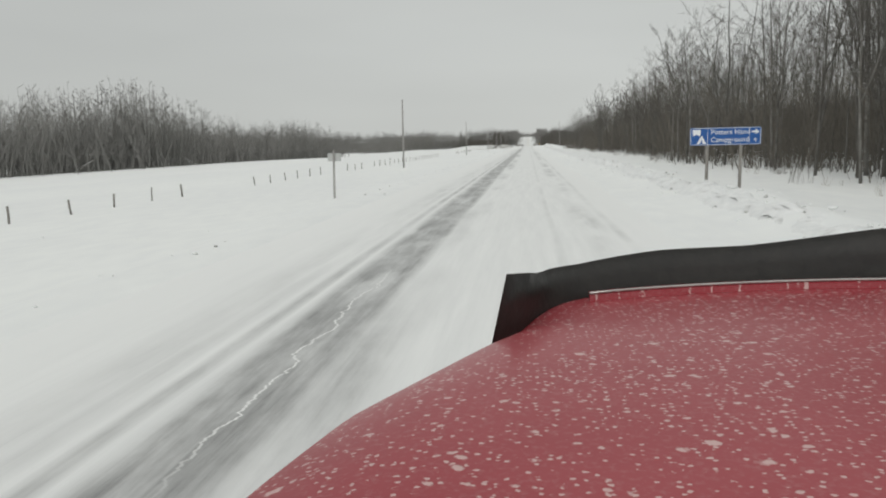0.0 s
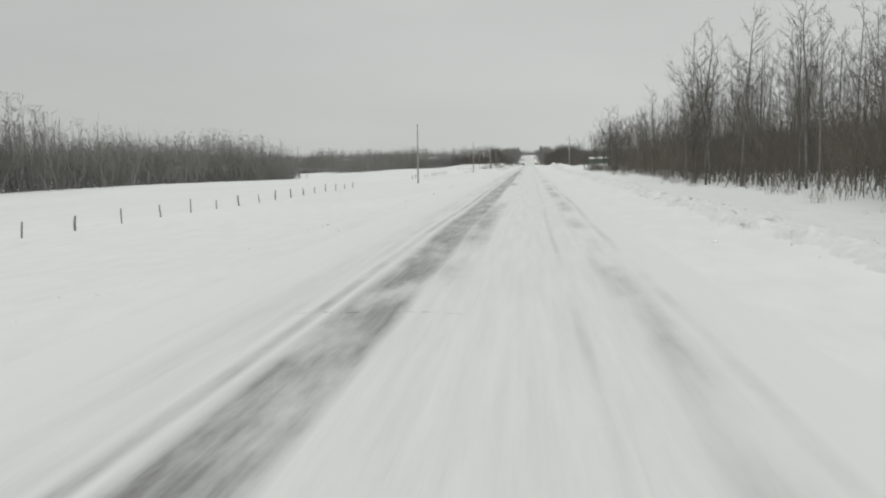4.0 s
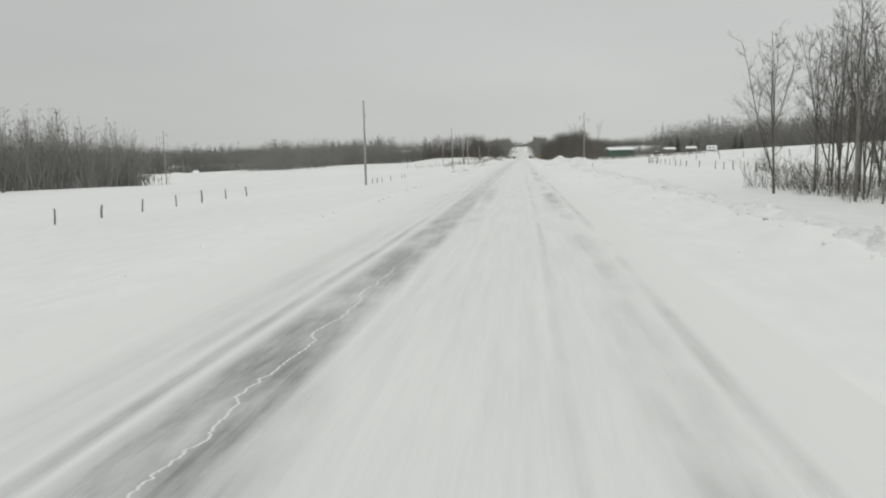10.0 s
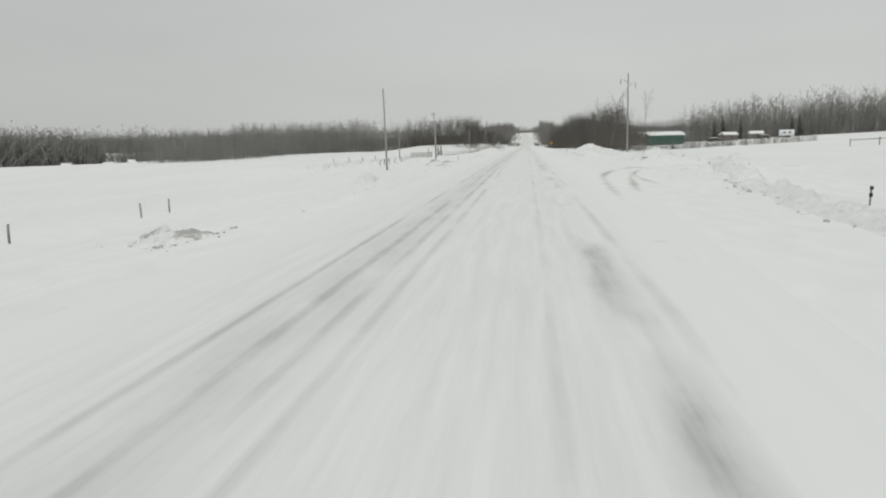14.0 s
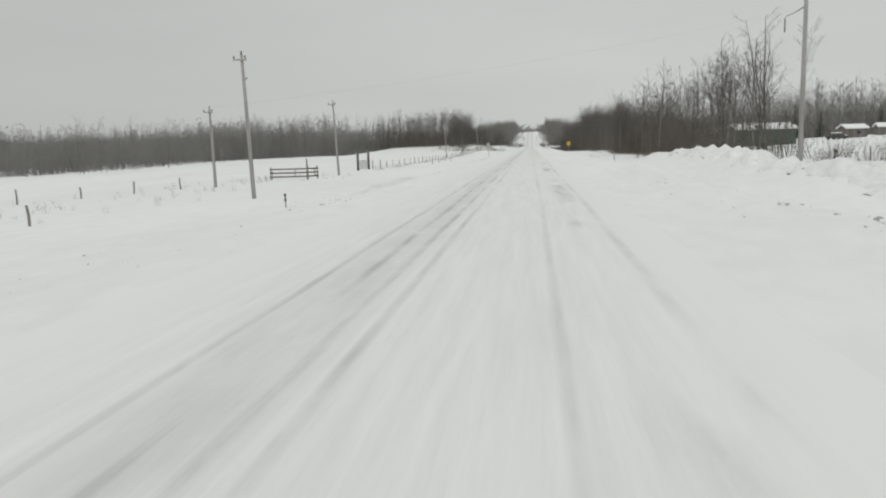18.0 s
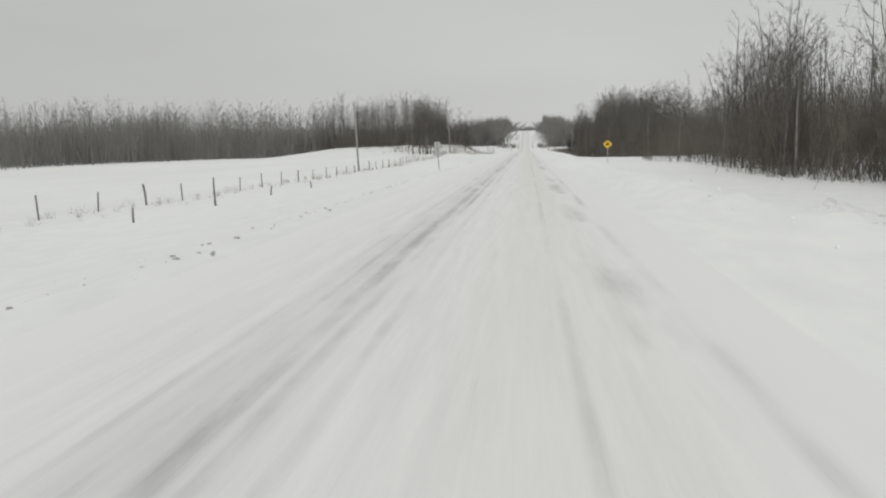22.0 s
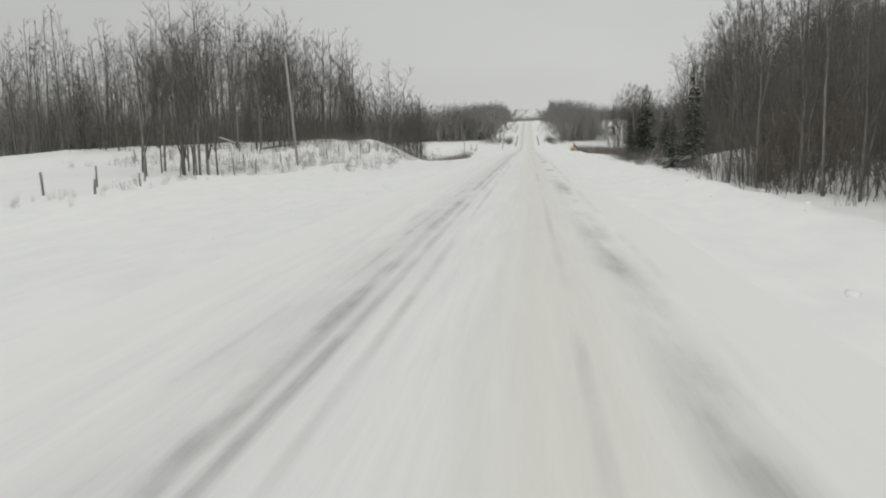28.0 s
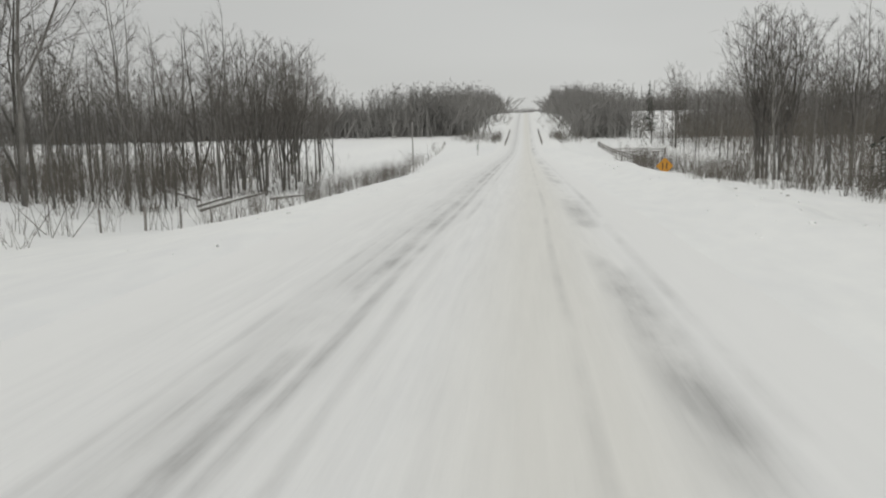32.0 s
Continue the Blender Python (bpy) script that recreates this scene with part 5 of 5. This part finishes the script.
for i in range(ND):
    s = -1.0 + 2.0 * i / (ND - 1)
    a = abs(s)
    x, y, z = hood_point(s, 1.0)
    base = z - 0.012
    crest = float(np.interp(a, (0.0, 0.13, 0.36, 0.6, 0.82, 0.94, 1.0), (1.862, 1.848, 1.826, 1.817, 1.796, 1.80, 1.833))) + 0.004 * math.sin(9 * s + 1.2)
    lean = 0.045 * max(0, a - 0.9) / 0.1 * (1 if s < 0 else -1)
    for oy, oz, k in ((0.004, base, 0.0), (0.022, base + 0.55 * (crest - base), 0.55), (0.045, crest, 1.0), (0.056, crest - 0.004, 1.0), (0.02, base - 0.03, 0.0)):
        dv.append((x + lean * k, y + oy, oz))
for i in range(ND - 1):
    for q in range(4):
        df.append((i * 5 + q, (i + 1) * 5 + q, (i + 1) * 5 + q + 1, i * 5 + q + 1))
part("deflector", raw_mesh("deflector", dv, df, M_BUG, True), None, truck, "dark smoked plastic bug deflector")
part("trim_strip", tube_mesh("trim_strip", [(hood_point(s, 0.985)[0], hood_point(s, 0.985)[1] - 0.05, hood_point(s, 0.985)[2] + 0.028) for s in np.linspace(-0.80, 0.8, 24)], [0.004] * 24, M_CHROME, 5), None, truck, "thin pale trim strip")
lip_v, lip_f = [], []
for i, s in enumerate(np.linspace(-0.80, 0.8, 24)):
    x, y, z = hood_point(s, 0.985)
    lip_v += [(x, y - 0.052, z - 0.01), (x, y - 0.05, z + 0.026), (x, y - 0.02, z + 0.027), (x, y - 0.02, z - 0.01)]
    for q in range(3):
        if i:
            lip_f.append((4 * i - 4 + q, 4 * i + q, 4 * i + q + 1, 4 * i - 3 + q))
part("bonnet_lip", raw_mesh("bonnet_lip", lip_v, lip_f, M_PAINT), None, truck, "raised red lip behind the deflector")
part("bumper", box_bm(2.3, 0.28, 0.36, (MID_X, 2.2, 0.66), 0.05), M_CHROME, truck)
part("grille", box_bm(1.2, 0.06, 0.7, (MID_X, 2.33, 1.2), 0.03), M_DARKSTEEL, truck)
for s in (MID_X - 1.05, MID_X + 1.05):
    wheel = part("wheel", tube_mesh("wheel", [(s - 0.14, 1.35, 0.5), (s + 0.14, 1.35, 0.5)], [0.5, 0.5], M_RUBBER, 24), None, truck)
    part("rim", tube_mesh("rim", [(s - 0.15, 1.35, 0.5), (s + 0.15, 1.35, 0.5)], [0.28, 0.28], M_STEEL, 18), None, wheel)


# ---- driveway, clods, grass ----
RUTS = [([(2.2, 356), (3.0, 370), (3.6, 382), (4.2, 396), (5.2, 405), (7.0, 412.5), (10.5, 419.5), (14.5, 422.5), (24, 424), (46, 424)], 0.30),
        ([(2.9, 356), (3.7, 370), (4.5, 384), (5.6, 395), (6.6, 403), (8.9, 410.5), (12.0, 416.5), (17, 420), (26, 421), (46, 421)], 0.26),
        ([(6.9, 384), (6.3, 393), (6.4, 401), (7.6, 407), (11.0, 414.5), (16, 418), (30, 419)], 0.18)]


def driveway_mesh():
    """Wheel ruts that peel off the road into the farm lane; the wear fades out to clean snow at their rims."""
    v, f, wear = [], [], []
    n = 90
    for path, half in RUTS:
        ts = np.linspace(0, len(path) - 1, n + 1)
        k = range(len(path))
        cx = sum(np.interp(ts + d, k, [p[0] for p in path]) for d in (-0.6, -0.3, 0, 0.3, 0.6)) / 5
        cy = sum(np.interp(ts + d, k, [p[1] for p in path]) for d in (-0.6, -0.3, 0, 0.3, 0.6)) / 5
        dx, dy = np.gradient(cx), np.gradient(cy)
        dl = np.hypot(dx, dy)
        first = len(v)
        for i in range(n + 1):
            end = min(1, i / 12, (n - i) / 20)
            for q in range(9):
                o = half * (q - 4) / 2.0
                x, y = cx[i] + dy[i] / dl[i] * o, cy[i] - dx[i] / dl[i] * o
                top = max(at_ground(x, y), float(road_surface(x, y)) if x < 3.7 else -99)
                rim = abs(q - 4) / 4
                v.append((x, y, top + 0.035 - 0.12 * rim ** 3 - (0.12 if end < 0.05 else 0)))
                wear.append(end * float(0.25 + 0.75 * ramp(cy[i], 378, 400)) * max(0, 1 - rim * 1.25) * (0.75 + 0.25 * math.sin(i * 0.37 + half * 40)))
        for i in range(n):
            for q in range(8):
                p = first + i * 9 + q
                f.append((p, p + 1, p + 10, p + 9))
    me = raw_mesh("driveway", v, f, M_LANE, True)
    me.attributes.new("wear", "FLOAT", "POINT").data.foreach_set("value", wear)
    return me


def lane_material(name):
    """Clean snow worn to dirty, sandy ice where wheels have run."""
    m, n, l, b = shader(name, (0.8, 0.8, 0.8), 0.65)
    at = n.new("ShaderNodeAttribute")
    at.attribute_name = "wear"
    grit = noise_tex(n, l, 1.2, 6, (1.0, 0.6, 1.0))
    fac = remap(n, l, calc(n, l, "ADD", at.outputs["Fac"], calc(n, l, "MULTIPLY", calc(n, l, "SUBTRACT", grit, 0.5), 1.1)), 0.25, 0.95)
    l.new(mix_colour(n, l, fac, (0.84, 0.85, 0.84), (0.44, 0.425, 0.40)), b.inputs["Base Color"])
    bump(n, l, b, grit, 0.4, 0.05)
    return m


M_LANE = lane_material("packed_lane_snow")
tagged(new("driveway", driveway_mesh()), "wheel ruts of a farm lane in dirty snow", "driveway", kind="structure")


def clod(seed):
    bm = bmesh.new()
    bmesh.ops.create_icosphere(bm, subdivisions=1, radius=0.5)
    rng = np.random.default_rng(seed)
    v = np.array([tuple(q.co) for q in bm.verts]) * rng.uniform(0.6, 1.2, (len(bm.verts), 1)) * (1, 0.8, 0.6)
    f = np.array([[q.index for q in t.verts] for t in bm.faces])
    bm.free()
    return v, f


CLODS = [clod(800 + k) for k in range(5)]
rng = np.random.default_rng(5)
dirty, white = [], []
for k in range(1500):
    y = rng.uniform(-10, 870)
    x = 3.4 + 3.4 + 2.4 * hump(y, 370, 70) + rng.normal(0, 1.1)
    white.append((x, y, 0.02, 0.05 + 0.22 * rng.random() ** 3))
for k in range(700):
    y = rng.uniform(-10, 870)
    x = -6.6 - abs(rng.normal(0, 4.0))
    white.append((x, y, 0.01, 0.04 + 0.16 * rng.random() ** 3))
for k in range(420):
    y = rng.uniform(0, 700) if k % 2 else rng.uniform(535, 660)
    x = -7.7 + 0.5 * math.sin(y * 0.09) + rng.normal(0, 0.22)
    (dirty if rng.random() < 0.6 else white).append((x, y, 0.0, 0.05 + 0.14 * rng.random() ** 2))
for cx, cy, rx, ry, n in ((13, 433, 5, 10, 90), (14.5, 512, 5, 25, 120), (-11.0, 454.5, 2.0, 3, 90), (10.5, 862, 4, 20, 40), (-12, 500, 1.5, 25, 30)):
    for k in range(n):
        x, y = rng.normal(cx, rx * 0.5), rng.normal(cy, ry * 0.5)
        (dirty if rng.random() < 0.6 else white).append((x, y, 0.02, 0.05 + 0.20 * rng.random() ** 3))
for ridge, n in (([(6.3, 6), (6.1, 40), (6.4, 130)], 420), ([(6.6, 130), (6.8, 320)], 380), ([(8.4, 342), (8.8, 375), (9.3, 386), (11, 395), (12, 402)], 330), ([(9.3, 388), (11, 395), (12, 402), (14.4, 406)], 260), ([(9.5, 427), (14, 431), (18, 436)], 200), ([(-12.2, 378.5), (-10.3, 376.2), (-8.0, 374.3)], 190), ([(6.8, 440), (7.5, 480)], 160), ([(12.2, 446), (12.5, 475), (12.4, 500), (13, 525)], 420), ([(-9.8, 452.5), (-12.4, 456.5)], 90), ([(-11, 495), (-10, 520)], 40)):
    for k in range(n):
        w = rng.random() * (len(ridge) - 1)
        x = np.interp(w, range(len(ridge)), [q[0] for q in ridge]) + rng.normal(0, 0.45)
        y = np.interp(w, range(len(ridge)), [q[1] for q in ridge]) + rng.normal(0, 0.6)
        if y < 330:
            # along the shoulder the grey lumps paint in shaded sides besides some dirt
            (dirty if rng.random() < 0.3 else white).append((x, y, 0.02, 0.06 + 0.18 * rng.random() ** 2.5))
        else:
            (dirty if rng.random() < 0.45 else white).append((x, y, 0.02, 0.06 + 0.24 * rng.random() ** 2.5))
tagged(new("snow_clods", scatter("snow_clods", CLODS, white, M_SNOW, 6)), "loose lumps of ploughed snow along the road", "snow", kind="stuff")
tagged(new("dirty_shaded_clods", scatter("dirty_shaded_clods", CLODS, dirty, M_DIRTY_SHADED, 7)), "ploughed snow lumps greyed by dirt, and on the shoulder by painted shade", "snow", kind="stuff")



def bank_material(name, edge, power):
    """Ploughed snow: clean crumbs with dirty frozen crusts broken through them."""
    m, n, l, b = shader(name, (0.8, 0.8, 0.8), 0.75)
    crumb = noise_tex(n, l, 3.2, 5, rough=0.65)
    crust = noise_tex(n, l, 1.1, 5, (1.0, 0.7, 2.2), rough=0.7)
    white = mix_colour(n, l, remap(n, l, crumb, 0.35, 0.65), (0.74, 0.75, 0.75), (0.86, 0.865, 0.86))
    l.new(mix_colour(n, l, remap(n, l, crust, edge, edge + 0.09, 0.0, power), white, (0.36, 0.35, 0.335)), b.inputs["Base Color"])
    bump(n, l, b, crumb, 0.6, 0.08)
    return m


M_BANK = bank_material("ploughed_snow", 0.59, 0.45)
M_HEAP = bank_material("dirty_ploughed_snow", 0.50, 0.85)


def windrow(path, height, half, seed, label, material=None):
    """A lumpy ridge of ploughed snow thrown up along a line of corners."""
    rng = np.random.default_rng(seed)
    p = np.array(path, float)
    legs = np.hypot(*(p[1:] - p[:-1]).T)
    at = np.concatenate([[0], np.cumsum(legs)])
    n = max(8, int(at[-1] / 0.3))
    w = np.linspace(0, at[-1], n)
    cx = sum(np.interp(w + d, at, p[:, 0]) for d in (-1.5, -0.7, 0, 0.7, 1.5)) / 5
    cy = sum(np.interp(w + d, at, p[:, 1]) for d in (-1.5, -0.7, 0, 0.7, 1.5)) / 5
    dx, dy = np.gradient(cx), np.gradient(cy)
    dl = np.hypot(dx, dy) + 1e-9
    swell = 0.75 + 0.35 * np.sin(w * 0.55 + seed) * np.sin(w * 0.23 + 2 * seed) + 0.25 * np.sin(w * 1.7 + seed)
    swell *= np.clip(np.minimum(w, at[-1] - w) / (1.5 * half), 0, 1) ** 0.6
    cols = 13
    o = np.linspace(-1.15, 1.15, cols)
    shape = np.clip(1 - o ** 2, 0, 1) ** 0.8
    x = cx[:, None] + (dy / dl)[:, None] * o[None] * half
    y = cy[:, None] - (dx / dl)[:, None] * o[None] * half
    rough = rng.normal(0, 1, (n, cols)) * 0.5 + np.repeat(rng.normal(0, 1, (n // 3 + 1, cols)), 3, 0)[:n] * 0.5
    z = ground_z(x, y) + height * swell[:, None] * shape[None] * (1 + 0.33 * rough) - 0.10 * (1 - shape[None])
    x = x + rng.normal(0, 0.05, (n, cols))
    i = (np.arange(n - 1)[:, None] * cols + np.arange(cols - 1)[None, :]).ravel()
    me = raw_mesh("snowbank", np.stack([x, y, z], -1).reshape(-1, 3), np.stack([i, i + 1, i + cols + 1, i + cols], 1), material or M_BANK, True)
    return tagged(new("snowbank", me), label, "snowbank")


windrow([(8.3, 358), (8.9, 374), (9.1, 380), (11.0, 392), (12.2, 404), (14.0, 412), (17.5, 415)], 0.40, 0.85, 1, "long ridge of ploughed snow with dirty crusts beside the lane")
windrow([(9.0, 427), (12, 430), (16, 434), (24, 437)], 0.42, 1.2, 2, "heap of ploughed snow with dirty crusts across the lane mouth")
windrow([(12.0, 438), (12.4, 455), (12.6, 480), (12.8, 505), (13.6, 528)], 0.30, 1.2, 3, "long bank of ploughed snow with frozen lumps by the road")
windrow([(-12.6, 378.9), (-10.3, 376.2), (-8.6, 374.6)], 0.5, 0.85, 4, "low heap of dirty ploughed snow at the field's edge", M_HEAP)
windrow([(-13.2, 457.6), (-11.0, 454.4), (-9.3, 451.8)], 0.8, 1.3, 5, "round heap of ploughed snow and frozen lumps at the field's edge", M_HEAP)
windrow([(-13.6, 420), (-12.8, 414), (-12.0, 410)], 0.5, 1.0, 6, "low heap of ploughed snow at the field's edge")
windrow([(5.9, 4), (5.9, 30), (6.2, 80), (6.3, 150)], 0.13, 0.6, 7, "low broken windrow of ploughed snow along the shoulder")
windrow([(6.4, 150), (6.6, 250), (7.6, 345)], 0.12, 0.7, 8, "low broken windrow of ploughed snow along the shoulder")
windrow([(9.0, 560), (9.6, 574), (10.4, 586)], 0.32, 0.9, 9, "low ridge of ploughed snow with dirty crusts by the road")
windrow([(-10.6, 500), (-9.8, 520)], 0.28, 0.6, 10, "low broken ridge of ploughed snow along the shoulder")

tufts, bushes = [], []
for k in range(450):
    y = rng.uniform(560, 790)
    x = -21.8 + rng.normal(0, 1.0)
    tufts.append((x, y, 0.0, rng.uniform(0.5, 1.1)))
for k in range(900):
    x, y = rng.uniform(-42, -16), rng.uniform(775, 831)
    tufts.append((x, y, 0.0, rng.uniform(0.7, 2.0)))
for k in range(120):
    x, y = rng.normal(-29, 4), rng.uniform(455, 545)
    tufts.append((x, y, 0.0, rng.uniform(0.5, 1.2)))
for k in range(200):
    y = rng.uniform(0, 300)
    x = 16.2 + 1.4 * math.sin(y * 0.13) + rng.normal(0, 0.7)
    (bushes if rng.random() < 0.5 else tufts).append((x, y, 0.0, rng.uniform(0.4, 1.1)))
for k in range(230):
    y = rng.uniform(545, 852)
    x = 18.4 - 4.2 * float(ramp(y, 690, 752)) + 1.4 * math.sin(y * 0.13) + rng.normal(0, 0.8)
    (bushes if rng.random() < 0.6 else tufts).append((x, y, 0.0, rng.uniform(0.4, 1.2)))
for k in range(160):
    x, y = rng.normal(-26, 5), rng.uniform(785, 831)
    bushes.append((x, y, 0.0, rng.uniform(0.5, 1.2)))
for k in range(230):
    y = rng.uniform(765, 885)
    x = 15.4 + rng.normal(0, 1.2)
    bushes.append((x, y, 0.0, rng.uniform(0.7, 1.7)))
for cx, cy, wx, wy, n in ((-7.8, 1006, 1.0, 8, 40), (8.4, 1008, 1.5, 8, 60), (-14, 1016, 2.2, 8, 60), (47, 1009, 9, 3, 120), (-19, 900, 1.5, 30, 130), (15, 1030, 1.5, 12, 40), (-11, 1090, 3, 25, 40), (11, 1080, 3, 25, 30)):
    for k in range(n):
        x, y = rng.normal(cx, wx), rng.normal(cy, wy)
        bushes.append((x, y, 0.0, rng.uniform(0.8, 1.9)))
for k in range(150):
    x = rng.uniform(24, 64)
    y = 523 + 0.18 * (x - 24) + rng.normal(0, 1.5)
    bushes.append((x, y, 0.0, rng.uniform(0.8, 1.7)))
for k in range(60):
    x, y = rng.normal(14.5, 1.5), rng.normal(897, 9)
    bushes.append((x, y, 0.0, rng.uniform(1.0, 2.0)))
for q in range(46):
    x, y = rng.uniform(14.8, 19.5), rng.uniform(288, 307)
    bushes.append((x, y, 0.0, rng.uniform(0.8, 1.5)))
for q in range(6):
    x, y = rng.normal(26, 0.8), rng.normal(337, 1.0)
    bushes.append((x, y, 0.0, rng.uniform(1.0, 1.6)))
tagged(new("dry_grass", scatter("dry_grass", TUFT, tufts, M_GRASS, 8)), "tufts of dry straw-coloured grass poking through snow", "grass", kind="stuff")
tagged(new("willow_brush", scatter("willow_brush", BUSH, bushes, M_BRUSH, 9)), "low leafless willow brush along the wood's edge", "brush", kind="stuff")


# ---- fallen wood and a field marker ----
def fallen(x, y, length, az, rise, label):
    z = at_ground(x, y) + 0.1
    d = (math.cos(radians(az)) * length, math.sin(radians(az)) * length, rise)
    ob = thing("fallen_log", pose(x, y, z), label, "log", "fallen logs")
    part("log", tube_mesh("log", [(0, 0, 0), (d[0] * 0.5, d[1] * 0.5, d[2] * 0.5 + 0.05), d], [0.13, 0.11, 0.06], M_BIRCH, 8), None, ob)
    part("snow_cap", tube_mesh("snow_cap", [(0, 0, 0.08), (d[0] * 0.5, d[1] * 0.5, d[2] * 0.5 + 0.13), (d[0] * 0.9, d[1] * 0.9, d[2] * 0.9 + 0.1)], [0.09, 0.08, 0.04], M_SNOW, 7), None, ob)
    for k in range(3):
        w = 0.35 + 0.2 * k
        o = Vector((d[0] * w, d[1] * w, d[2] * w))
        part("broken_branch", tube_mesh("broken_branch", [o, o + Vector((0.25 * (k - 1), 0.3, 0.7))], [0.03, 0.012], M_BARK, 5), None, ob)


for q in ((-25.5, 868, 5.5, 20, 1.3), (-27.5, 872, 4.5, 75, 0.4), (-31, 880, 6.0, 150, 0.9), (-24, 880, 4.0, 10, 0.3), (-33, 800, 5.0, 5, 0.5), (-37, 803, 3.5, 160, 1.1), (-116, 250, 6.0, 170, 3.0), (-117, 180, 5.5, 20, 3.5), (24, 92, 5.0, 120, 1.5)):
    fallen(*q, "fallen pale trunk with broken branches under snow")
stake = thing("marker_post", pose(-23.4, 124.5, at_ground(-23.4, 124.5)), "thin stake with a small plate by the fence", "marker post", "roadside markers")
part("stake", box_bm(0.05, 0.04, 1.4, (0, 0, 0.5), 0.004), M_POST, stake)
part("plate", box_bm(0.22, 0.012, 0.24, (0.02, -0.03, 1.12), 0.003), M_SIGNBACK, stake)
